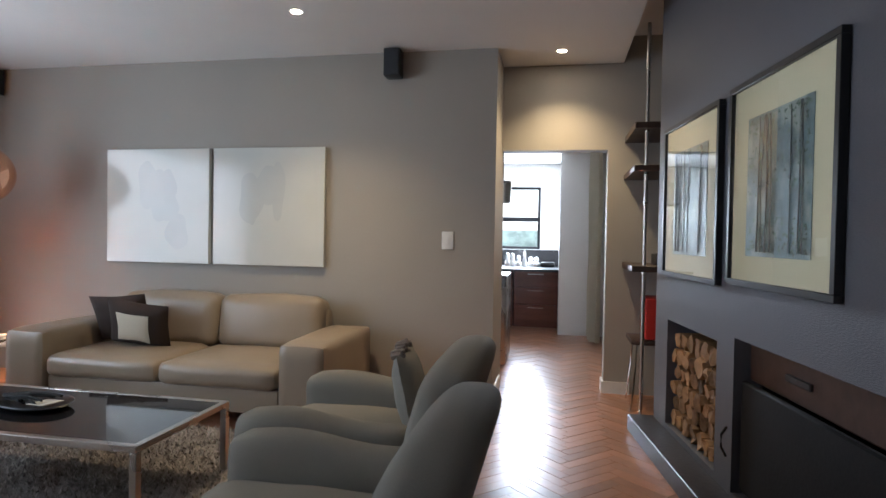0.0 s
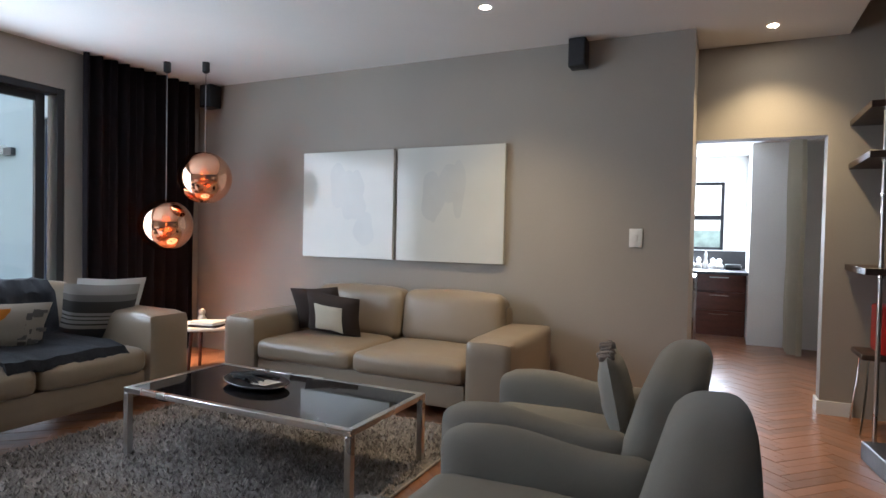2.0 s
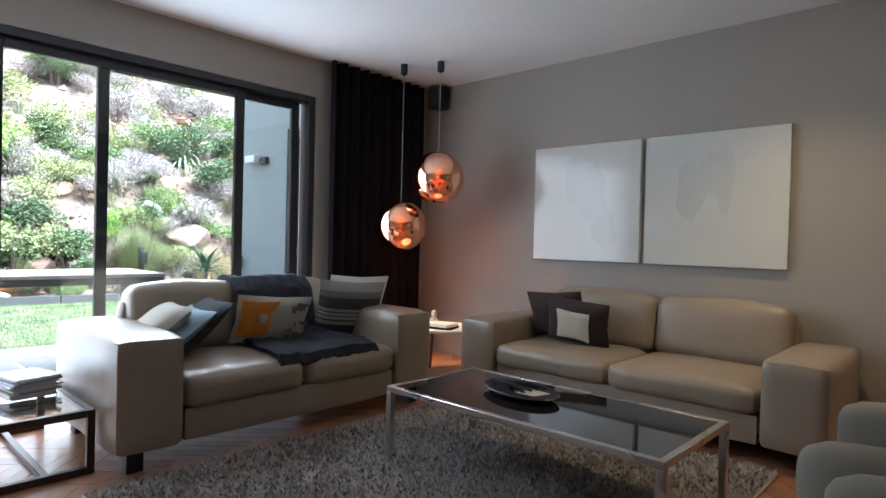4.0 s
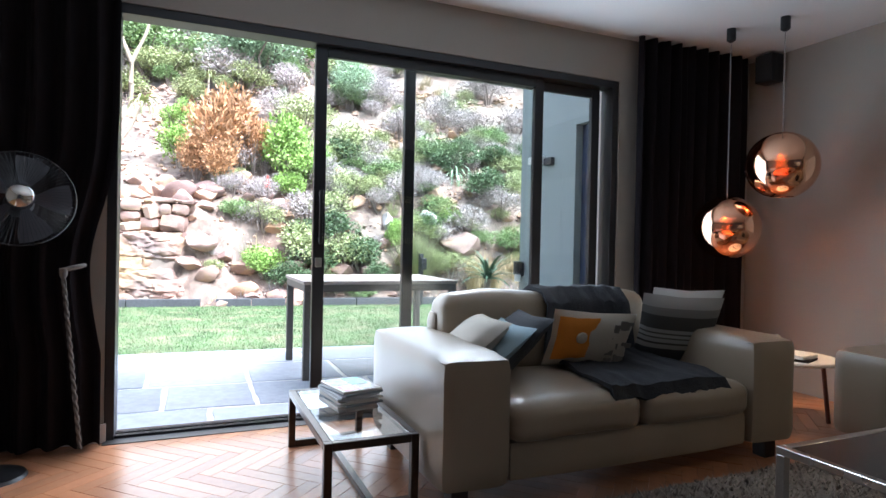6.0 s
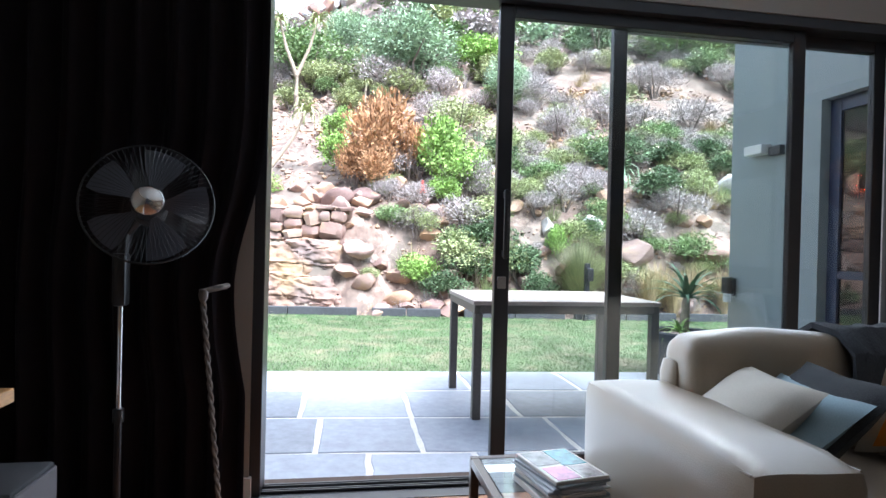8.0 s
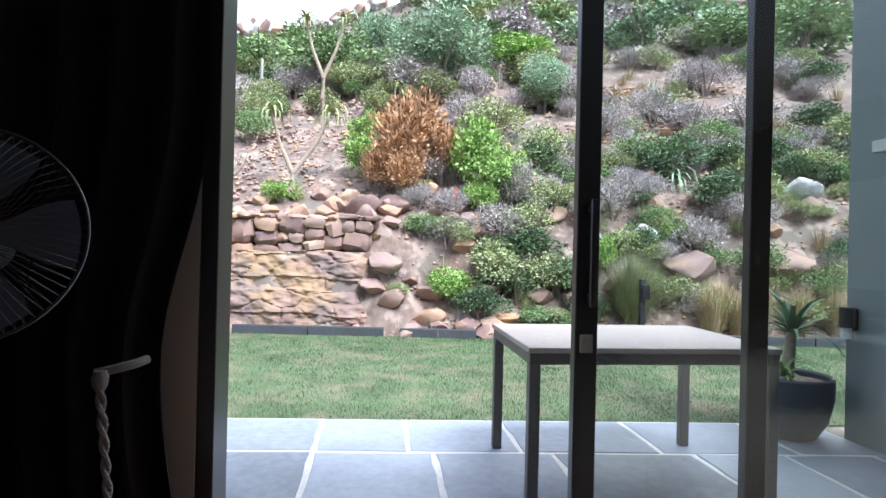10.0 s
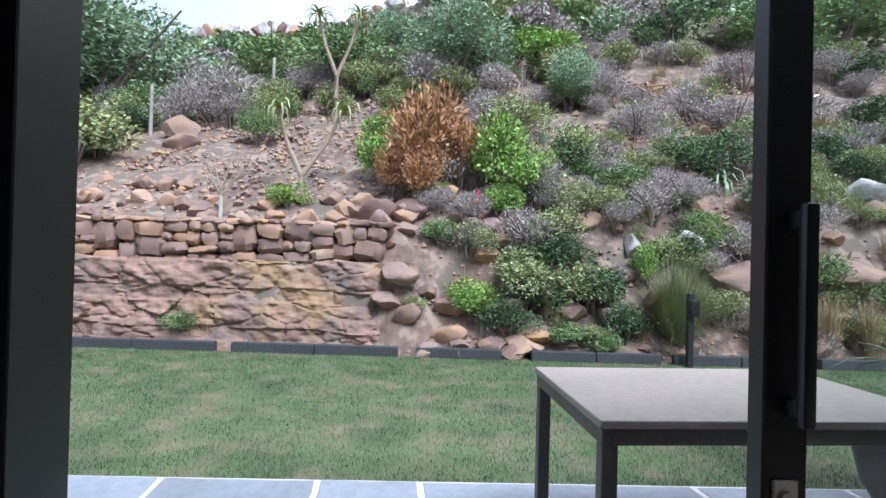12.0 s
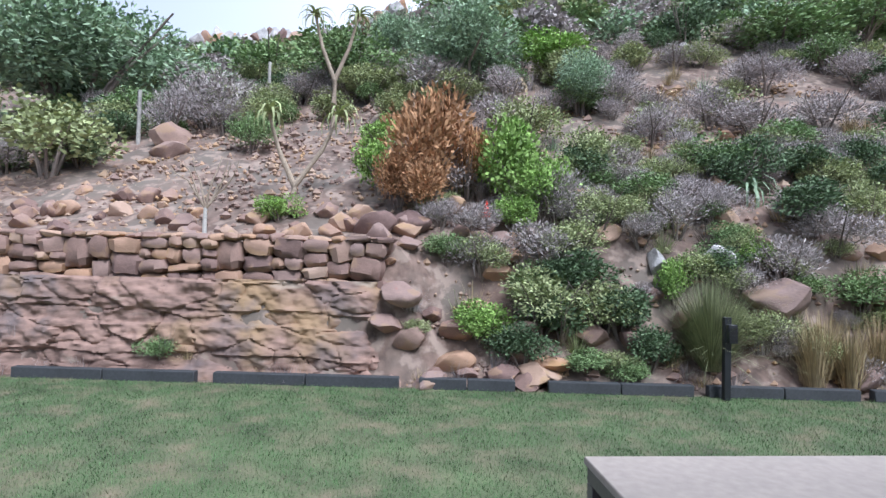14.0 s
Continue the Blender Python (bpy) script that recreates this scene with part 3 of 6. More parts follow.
def striped_material():
    m = mat("woven_stripes", (0.05, 0.05, 0.055), 0.95, grain=250, amount=0.12, bump=0.4)
    n, l = m.node_tree.nodes, m.node_tree.links
    b = n["Principled BSDF"]
    src = b.inputs["Base Color"].links[0].from_socket
    tc, sp = n.new("ShaderNodeTexCoord"), n.new("ShaderNodeSeparateXYZ")
    l.new(tc.outputs["Object"], sp.inputs[0])
    cr = n.new("ShaderNodeValToRGB")
    cr.color_ramp.interpolation = "CONSTANT"
    el = cr.color_ramp.elements
    el[0].position, el[0].color = 0.0, (0.035, 0.035, 0.04, 1)
    el[1].position, el[1].color = 0.3, (0.33, 0.31, 0.28, 1)
    for pos, v in ((0.36, 0.06), (0.39, 0.35), (0.44, 0.08), (0.46, 0.4), (0.5, 0.09), (0.52, 0.36), (0.57, 0.06), (0.75, 0.2), (0.85, 0.36)):
        e = el.new(pos)
        e.color = (v, v * 0.97, v * 0.92, 1)
    mr = n.new("ShaderNodeMapRange")
    mr.inputs["From Min"].default_value, mr.inputs["From Max"].default_value = -0.23, 0.23
    l.new(sp.outputs["Z"], mr.inputs["Value"]), l.new(mr.outputs[0], cr.inputs[0]), l.new(cr.outputs[0], b.inputs["Base Color"])
    return m


M_STRIPE = striped_material()
# cushions of the sofa beside the door (it faces east)
throw_pillow("charcoal and grey striped woven cushion leaning on the sofa back", 0.5, 0.46, 0.16, pose(-3.93, 3.66, 0.64, 16, 3, 72), M_STRIPE)
throw_pillow("white and pale blue cotton cushion behind the striped one", 0.5, 0.46, 0.14, pose(-4.03, 3.8, 0.67, 16, 2, 80), mat("white_cotton", (0.72, 0.72, 0.7), 0.9, grain=250, amount=0.05, bump=0.2))
q = throw_pillow("natural linen cushion printed with an orange flower", 0.52, 0.34, 0.14, pose(-3.93, 3.02, 0.62, 18, 4, 84), M_NAT)
bm = B()
pillow(bm, 0.25, 0.26, 0.05, 10, 0, Matrix.Translation((-0.12, -0.048, 0.02)))
part("orange_patch", bm, M_ORANGE, q, "orange printed patch")
bm = B()
lathe(bm, [(0.0, 0.012), (0.03, 0.008), (0.034, 0)], (0, 0, 0), 14)
bmesh.ops.transform(bm, matrix=Matrix.Translation((-0.1, -0.076, 0.04)) @ pose(0, 0, 0, 90), verts=bm.verts)
part("flower", bm, M_CREAM, q)
rng = random.Random(3)
M_MOTIF = mat("grey_print", (0.2, 0.19, 0.18), 0.9, grain=100)
for k in range(14):
    bm = B()
    x, z = rng.uniform(0.03, 0.2), rng.uniform(-0.12, 0.12)
    bx(bm, x, x + rng.uniform(.02, .05), -0.074 + abs(x) * .1, -0.06, z, z + rng.uniform(.015, .05))
    part("grey_motif", bm, M_MOTIF, q, smooth=False)
throw_pillow("pale cotton cushion with blue edge leaning on the armrest", 0.44, 0.4, 0.15, pose(-4.0, 2.3, 0.62, -50, 0, -6), M_NAT)
throw_pillow("pale blue cotton cushion squeezed against the armrest", 0.46, 0.42, 0.1, pose(-3.95, 2.4, 0.59, -50, 0, -6), M_BLUEGR)
throw_pillow("charcoal shaggy cushion leaning against others", 0.46, 0.46, 0.13, pose(-3.95, 2.5, 0.61, -46, 0, -7), M_CHARC)


def fur_throw():
    bm = B()
    n = 26
    prof = [(-4.47, 0.58), (-4.46, 0.75), (-4.44, 0.81), (-4.35, 0.87), (-4.22, 0.86), (-4.12, 0.78), (-4.08, 0.62), (-4.04, 0.51), (-3.92, 0.475), (-3.75, 0.475), (-3.58, 0.48), (-3.45, 0.46), (-3.42, 0.4)]
    rows = []
    for i, (x, z) in enumerate(prof):
        f = i / (len(prof) - 1)
        ya = 2.78 + 0.1 * math.sin(f * 5) + (0.1 if f > 0.6 else 0)
        wd = 0.5 + 0.25 * f
        rows.append([bm.verts.new((x + 0.02 * noise.noise(Vector((f * 9, j * .4, 1))), ya + wd * j / n, z + 0.022 * (1 + noise.noise(Vector((f * 7, j * .35, 5)))))) for j in range(n + 1)])
    for a, b in zip(rows, rows[1:]):
        for j in range(n):
            bm.faces.new((a[j], a[j + 1], b[j + 1], b[j]))
    bmesh.ops.subdivide_edges(bm, edges=bm.edges[:], cuts=1, use_grid_fill=True, smooth=0.6)
    bmesh.ops.solidify(bm, geom=bm.faces[:], thickness=-0.025)
    for v in bm.verts:
        v.co += Vector((0, 0, 0.006 * noise.noise(v.co * 60)))
    tagged(part("throw_blanket", bm, M_FUR), "dark grey fur throw draped over the leather sofa", "blanket")


fur_throw()


def armchair(m, label):
    """Grey upholstered armchair; it faces -x, local y across."""
    c = thing("armchair", label, "armchair", m, "pair of grey armchairs")
    for y0 in (0.0, 0.64):
        bm = B()
        cushion_box(bm, -0.9, -0.1, y0, y0 + 0.15, 0.1, 0.53, 0.012, 0.07, 9, y0)
        for v in bm.verts:  # the arm's top dips towards the front
            f = max(0, min(1, (v.co.x + 0.9) / 0.8))
            if v.co.z > 0.3:
                v.co.z += 0.02 * math.sin(f * math.pi * 2)
        part("armrest", bm, M_FABRIC, c)
    bm = B()
    cushion_box(bm, -0.86, -0.1, 0.14, 0.65, 0.1, 0.28, 0, 0.03, 4)
    part("base", bm, M_FABRIC, c)
    bm = B()
    cushion_box(bm, -0.88, -0.12, 0.15, 0.64, 0.26, 0.4, 0.03, 0.05, 9)
    part("seat_cushion", bm, M_FABRIC, c)
    bm = B()
    cushion_box(bm, -0.15, 0.08, -0.03, 0.82, 0, 0.665, 0.02, 0.085, 12, 2.0)
    for v in bm.verts:
        u = (v.co.y - 0.395) / 0.415
        if v.co.z > 0.3:
            v.co.z -= 0.05 * u * u * (v.co.z - 0.3) / 0.34
        v.co.x += 0.29 * max(0, v.co.z - 0.1) - 0.1
    bmesh.ops.transform(bm, matrix=Matrix.Translation((0.03, 0, 0.14)), verts=bm.verts)
    part("backrest", bm, M_FABRIC, c)
    for x in (-0.84, -0.12):
        for y in (0.05, 0.7):
            bm = B()
            cyl(bm, (x, y, 0), (x, y, 0.11), 0.018, 0.025)
            part("leg", bm, M_DWOOD, c, "dark wooden leg")
    return c


armchair(pose(-0.01, 3.1, 0) @ Matrix.Diagonal((1, 1.14, 1, 1)), "grey upholstered armchair with a cushion beside another")
armchair(pose(0.11, 2.12, 0) @ Matrix.Diagonal((1, 1.14, 1, 1)), "grey upholstered armchair with a curved back")
q = throw_pillow("light grey cushion with frilled edge in the armchair", 0.44, 0.4, 0.14, pose(-0.25, 3.62, 0.56, 12, 0, -82), mat("light_grey_cotton", (0.26, 0.24, 0.21), 0.95, grain=250, amount=0.1, bump=0.3))
bm = B()
rng = random.Random(8)
for k in range(40):
    x, z = rng.uniform(-0.16, 0.16), 0.2 + rng.uniform(-0.035, 0.012)
    bx(bm, x - .012, x + .012, -0.02 + rng.uniform(-.03, .03), 0.0 + rng.uniform(0, .03), z - .012, z + .012, 0.005, 1)
part("frill", bm, mat("brown_grey_lace", (0.2, 0.17, 0.15), 0.95, grain=200, amount=0.3), q, "brown grey ruffled trim")


def coffee_table():
    x0, x1, y0, y1, h = -2.79, -1.29, 3.03, 3.75, 0.39
    t = thing("coffee_table", "low steel framed coffee table with smoked glass top", "table")
    bm = B()
    for a in ((x0, x1, y0, y0 + 0.035), (x0, x1, y1 - 0.035, y1), (x0, x0 + 0.035, y0 + 0.035, y1 - 0.035), (x1 - 0.035, x1, y0 + 0.035, y1 - 0.035)):
        bx(bm, *a, h - 0.03, h, 0.003, 1)
    part("frame", bm, M_STEEL, t)
    bm = B()
    bx(bm, x0 + 0.036, x1 - 0.036, y0 + 0.036, y1 - 0.036, h - 0.014, h - 0.002)
    part("tabletop", bm, M_DGLASS, t, "smoked black glass top")
    for x in (x0, x1 - 0.035):
        for y in (y0, y1 - 0.035):
            bm = B()
            bx(bm, x, x + 0.035, y, y + 0.035, 0.02, h - 0.03, 0.003, 1)
            part("leg", bm, M_STEEL, t)
    c = (-2.2, 3.42, h)
    d = thing("serving_dish", "shallow oval black dish on the coffee table", "dish", pose(c[0], c[1], c[2] - 0.001, 0, 0, -14))
    bm = B()
    lathe(bm, [(0.001, 0.004), (0.14, 0.004), (0.2, 0.02), (0.235, 0.034), (0.24, 0.03), (0.2, 0.012), (0.14, 0.0), (0.001, 0.0)], seg=40)
    for v in bm.verts:
        v.co.y *= 0.62
    part("bowl", bm, M_BLACK, d)
    rg = random.Random(4)
    for k in range(9):
        bm = B()
        x, y, a = rg.uniform(-.13, .05), rg.uniform(-.05, .06), rg.uniform(-.5, .5)
        pts = [(x + 0.09 * (i - 2) / 2 * math.cos(a), y + 0.09 * (i - 2) / 2 * math.sin(a), 0.025 + 0.012 * (k % 3) + 0.008 * math.cos((i - 2) / 2 * 1.5)) for i in range(5)]
        tube(bm, pts, 0.012, 8, 0.5)
        tagged(part("seed_pod", bm, M_SOOT, m=pose(c[0], c[1], c[2], 0, 0, -14)), "dark dried seed pod lying in the dish", "seed pod", "pods in the dish")
    bm = B()
    bx(bm, 0.04, 0.17, -0.06, 0.05, 0.02, 0.024, 0.001, 1)
    tagged(part("napkin", bm, M_NAT, m=pose(c[0], c[1], c[2] + 0.002, 0, -4, -14)), "folded pale cloth lying in the dish", "napkin")


coffee_table()


def rug():
    bm = B()
    bx(bm, -3.34, -1.22, 1.75, 4.35, 0.0, 0.018, 0.006, 1)
    r = part("rug", bm, M_RUG)
    tagged(r, "thick shaggy grey brown wool rug on the parquet", "rug")
    rg = np.random.RandomState(7)
    n = 26000
    px, py = rg.uniform(-3.33, -1.23, n), rg.uniform(1.76, 4.34, n)
    ang, ln, w = rg.uniform(0, 6.28, n), rg.uniform(0.012, 0.034, n), rg.uniform(0.004, 0.008, n)
    hh = rg.uniform(0.012, 0.032, n)
    dx, dy = np.cos(ang), np.sin(ang)
    V = np.zeros((n, 3, 3))
    V[:, 0] = np.stack([px - dy * w, py + dx * w, np.full(n, 0.015)], 1)
    V[:, 1] = np.stack([px + dy * w, py - dx * w, np.full(n, 0.015)], 1)
    V[:, 2] = np.stack([px + dx * ln, py + dy * ln, 0.015 + hh], 1)
    me = bpy.data.meshes.new("rug_pile")
    me.from_pydata(V.reshape(-1, 3).tolist(), [], np.arange(n * 3).reshape(-1, 3).tolist())
    me.materials.append(M_RUG)
    ob = new("pile", me)
    ob.parent = r
    tagged(ob, "tufted wool pile", kind="stuff")


rug()


def side_table():
    """Two U shaped bronze frames with a glass top, beside the sofa."""
    x0, x1, y0, y1, h = -4.55, -3.61, 1.47, 1.885, 0.31
    t = thing("side_table", "low bronze metal side table with a glass top", "table")
    w = 0.035
    for x in (x0, x1 - w):
        bm = B()
        bx(bm, x, x + w, y0, y0 + w, 0, h, 0.003, 1), bx(bm, x, x + w, y1 - w, y1, 0, h, 0.003, 1)
        bx(bm, x, x + w, y0 + w, y1 - w, 0, w, 0.003, 1), bx(bm, x, x + w, y0 + w, y1 - w, h - w, h, 0.003, 1)
        part("side_frame", bm, M_BRONZE, t)
    for y in (y0, y1 - w):
        bm = B()
        bx(bm, x0 + w, x1 - w, y, y + w, h - w, h, 0.003, 1)
        part("rail", bm, M_BRONZE, t)
    bm = B()
    bx(bm, x0 + 0.03, x1 - 0.03, y0 + 0.2, y0 + 0.235, 0.0, 0.03, 0.003, 1)
    part("floor_rail", bm, M_BRONZE, t)
    bm = B()
    bx(bm, x0 + w + .002, x1 - w - .002, y0 + w + .002, y1 - w - .002, h - 0.01, h - 0.001)
    g = part("tabletop", bm, M_GLASS, t, "clear glass top", smooth=False)
    g.visible_shadow = False
    rg = random.Random(2)
    z = h
    for k in range(9):
        th = rg.uniform(0.008, 0.014)
        bm = B()
        bx(bm, -0.14, 0.14, -0.105, 0.105, 0, th, 0.002, 1)
        col = rg.choice(((0.6, 0.58, 0.55), (0.5, 0.52, 0.55), (0.65, 0.6, 0.55), (0.25, 0.28, 0.3)))
        mg = thing("magazine", "glossy magazine in a stack on the side table", "magazine", pose(-4.16 + rg.uniform(-.01, .01), 1.71 + rg.uniform(-.012, .012), z, 0, 0, 12 + rg.uniform(-5, 5)), "stack of magazines")
        part("page_block", bm, mat("magazine_paper", col, 0.4, grain=90, amount=0.1, bump=0), mg, smooth=False)
        if k == 8:
            for a, c in (((-0.13, 0.02, 0.0, 0.095), (0.12, 0.35, 0.4)), ((-0.13, 0.0, -0.095, -0.005), (0.3, 0.3, 0.28)), ((0.03, 0.13, 0.01, 0.09), (0.5, 0.45, 0.42)), ((0.02, 0.13, -0.09, 0.0), (0.6, 0.25, 0.4))):
                bm = B()
                bx(bm, *a, th, th + 0.001)
                part("cover_picture", bm, mat("cover_print", c, 0.25, grain=40, amount=0.5, bump=0), mg, smooth=False)
        z += th


M_BRONZE = mat("dark_bronze_metal", (0.06, 0.04, 0.03), 0.35, 0.7, grain=60, amount=0.15, bump=0.03)
side_table()


def corner_table():
    x, y, h = -3.98, 4.72, 0.42
    t = thing("corner_table", "round white topped side table between the sofas", "table", pose(x, y, 0))
    bm = B()
    lathe(bm, [(0.001, h), (0.3, h), (0.305, h - 0.01), (0.3, h - 0.022), (0.001, h - 0.022)], seg=40)
    part("tabletop", bm, M_WHITE, t)
    for a in (0.6, 2.7, 4.8):
        bm = B()
        cyl(bm, (0.24 * math.cos(a), 0.24 * math.sin(a), 0), (0.2 * math.cos(a), 0.2 * math.sin(a), h - 0.02), 0.014)
        part("leg", bm, M_RWOOD, t, "red brown wooden leg")
    bm = B()
    bx(bm, -0.13, 0.13, -0.1, 0.1, h, h + 0.02, 0.002, 1)
    tagged(part("book", bm, M_BROWN, m=pose(x + .08, y - .08, 0, 0, 0, 20)), "closed dark brown book on the corner table", "book")
    bm = B()
    bx(bm, -0.12, 0.12, -0.09, 0.09, h + 0.02, h + 0.045, 0.002, 1)
    tagged(part("book", bm, M_WHITE, m=pose(x + .09, y - .09, 0, 0, 0, 8)), "white book on top of a brown book", "book")
    bm = B()
    lathe(bm, [(0.001, 0.0), (0.035, 0.0), (0.038, 0.04), (0.02, 0.07), (0.03, 0.095), (0.024, 0.12), (0.001, 0.135)], (x - 0.1, y + 0.02, h), 16)
    tagged(part("figurine", bm, M_NAT), "small cream ceramic figurine on the corner table", "figurine")


corner_table()


# ---------------------------------------------------------------- walls: art, switch, speakers, lamps
M_FAINT = mat("faint_grey_gloss", (0.57, 0.575, 0.54), 0.12, grain=4, amount=0.03, bump=0)
for x0, x1 in ((-3.5, -2.5), (-2.46, -1.45)):
    a = thing("art_panel", "square glossy white painted art panel on the grey wall", "picture", None, "pair of white art panels")
    bm = B()
    bx(bm, x0, x1, NY - 0.042, NY - 0.002, 1.03, 2.02, 0.003, 1)
    part("panel", bm, M_ART, a)
    rg = random.Random(int(x0 * 10))
    for k in range(5):
        bm = B()
        cx, cz, rx, rz = x0 + 0.5 + rg.uniform(-.22, .22), 1.5 + rg.uniform(-.2, .22), rg.uniform(.05, .13), rg.uniform(.1, .25)
        vs = [bm.verts.new((cx + rx * math.cos(t) * (1 + .2 * math.sin(3 * t + k)), NY - 0.0425 - 0.0004 * (k + 1), cz + rz * math.sin(t))) for t in [i * math.pi / 12 for i in range(24)]]
        bm.faces.new(vs[::-1])
        part("faint_shape", bm, M_FAINT, a, "faint pale grey painted shape", smooth=False)


sw = thing("light_switch", "white plastic light switch plate on the wall", "switch")
bm = B()
bx(bm, -0.47, -0.375, NY - 0.01, NY - 0.001, 1.2, 1.34, 0.004, 2)
part("plate", bm, M_WHITE, sw)
bm = B()
bx(bm, -0.435, -0.41, NY - 0.016, NY - 0.01, 1.25, 1.29, 0.002, 1)
part("rocker", bm, M_WHITE, sw)


def speaker(x0, x1, y0, y1, z0, z1, label):
    s = thing("wall_speaker", label, "speaker", None, "wall speakers")
    bm = B()
    bx(bm, x0, x1, y0, y1, z0, z1, 0.008, 2)
    part("cabinet", bm, M_BLACK, s)
    bm = B()
    bx(bm, x0 + 0.01, x1 - 0.01, y0 - 0.006, y0, z0 + 0.012, z1 - 0.012, 0.003, 1)
    part("grille", bm, M_CHARC, s, "black cloth grille")
    bm = B()
    cyl(bm, ((x0 + x1) / 2, y1, (z0 + z1) / 2), ((x0 + x1) / 2, NY, (z0 + z1) / 2), 0.015)
    part("bracket", bm, M_BLACK, s)


speaker(-0.93, -0.8, NY - 0.16, NY - 0.03, 2.55, 2.765, "small black speaker mounted high under the ceiling")
speaker(-4.76, -4.6, NY - 0.17, NY - 0.03, 2.53, 2.76, "small black speaker in the ceiling corner beside the curtain")


def pendant(x, y, z, label):
    p = thing("pendant_lamp", label, "lamp", None, "copper globe pendants")
    bm = B()
    lathe(bm, [(0.001, CEIL), (0.032, CEIL), (0.032, CEIL - 0.085), (0.012, CEIL - 0.1), (0.001, CEIL - 0.1)], (x, y, 0), 20)
    part("ceiling_cup", bm, M_BLACK, p)
    bm = B()
    cyl(bm, (x, y, z + 0.19), (x, y, CEIL - 0.095), 0.0035, seg=8)
    part("cable", bm, mat("grey_cable", (0.25, 0.24, 0.24), 0.6), p)
    bm = B()
    R = 0.235
    prof = [(R * math.sin(a), R * math.cos(a)) for a in [math.pi * (0.04 + 0.85 * i / 30) for i in range(31)]]
    inner = [((R - 0.004) * math.sin(a), (R - 0.004) * math.cos(a)) for a in [math.pi * (0.89 - 0.85 * i / 30) for i in range(31)]]
    lathe(bm, prof + inner, (x, y, z), 48)
    part("globe", bm, M_COPPER, p, "polished copper mirror globe")
    bm = B()
    lathe(bm, [(0.001, 0.2), (0.03, 0.2), (0.03, 0.08), (0.001, 0.08)], (x, y, z), 16)
    part("socket", bm, M_BLACK, p)
    bm = B()
    bmesh.ops.create_uvsphere(bm, u_segments=16, v_segments=10, radius=0.04, matrix=Matrix.Translation((x, y, z + 0.03)))
    part("bulb", bm, emit("warm_bulb", (1.0, 0.62, 0.3), 9), p, "glowing warm bulb")
    l = bpy.data.lights.new("pendant_glow", "POINT")
    l.energy, l.color, l.shadow_soft_size = 13, (1.0, 0.55, 0.25), 0.045
    new("pendant_glow", l).location = (x, y, z - 0.05)


pendant(-4.43, 4.63, 1.3, "polished copper globe pendant lamp, lit, hanging low")
pendant(-4.1, 4.77, 1.735, "polished copper globe pendant lamp hanging above the other")


def downlight(x, y):
    d = thing("downlight", "small round recessed ceiling spotlight, lit", "lamp", None, "ceiling spotlights")
    bm = B()
    lathe(bm, [(0.032, CEIL - 0.001), (0.045, CEIL - 0.004), (0.046, CEIL)], (x, y, 0), 24)
    part("rim", bm, M_WHITE, d)
    bm = B()
    lathe(bm, [(0.001, CEIL - 0.003), (0.032, CEIL - 0.003)], (x, y, 0), 24)
    part("bulb", bm, emit("spot_glow", (1.0, 0.82, 0.6), 25), d)
    l = bpy.data.lights.new("spot", "SPOT")
    l.energy, l.spot_size, l.spot_blend, l.color, l.shadow_soft_size = 14, radians(115), 1.0, (1.0, 0.72, 0.38), 0.04
    o = new("downlight_beam", l)
    o.location = (x, y, CEIL - 0.02)


downlight(-1.3, 4.53), downlight(0.44, 5.6)


# ---------------------------------------------------------------- alcove shelves, stool, kitchen
def alcove():
    for z, yy in ((2.13, 5.3), (1.82, 5.3), (1.09, 5.3)):
        bm = B()
        bx(bm, 0.97, EX, yy, DY, z - 0.022, z + 0.022, 0.003, 1)
        tagged(part("shelf", bm, M_DWOOD), "dark stained wooden shelf fixed in the alcove", "shelf", "alcove shelves")
    p = thing("shelf_pole", "floor to ceiling steel shelf pole in the alcove", "pole")
    bm = B()
    cyl(bm, (1.06, 5.36, 0), (1.06, 5.36, CEIL + 0.1), 0.014)
    part("tube", bm, M_STEEL, p)
    for z in (2.13, 1.82, 1.6, 1.09):
        bm = B()
        cyl(bm, (1.06, 5.36, z - 0.04), (1.06, 5.36, z - 0.022), 0.02)
        part("collar", bm, M_CHROME, p)
    s = thing("stool", "wooden seat stool with thin chrome legs in the alcove", "stool", pose(1.2, 5.68, 0))
    bm = B()
    bx(bm, -0.2, 0.2, -0.18, 0.18, 0.5, 0.54, 0.015, 2)
    part("seat", bm, M_DWOOD, s)
    for x in (-1, 1):
        for y in (-1, 1):
            bm = B()
            tube(bm, [(x * 0.15, y * 0.13, 0.5), (x * 0.16, y * 0.15, 0.3), (x * 0.19, y * 0.18, 0)], 0.008)
            part("leg", bm, M_CHROME, s)
    bm = B()
    bx(bm, 1.1, 1.36, 5.5, 5.8, 0.541, 0.86, 0.02, 2)
    tagged(part("storage_box", bm, mat("red_lacquer", (0.55, 0.03, 0.02), 0.35, grain=20, amount=0.08, bump=0.02)), "glossy red box standing on the stool", "box")
    bm = B()
    bx(bm, 1.16, 1.4, 5.45, 5.7, 1.113, 1.2, 0.01, 1)
    tagged(part("storage_box", bm, M_BLACK), "flat black box on the alcove shelf", "box")


alcove()


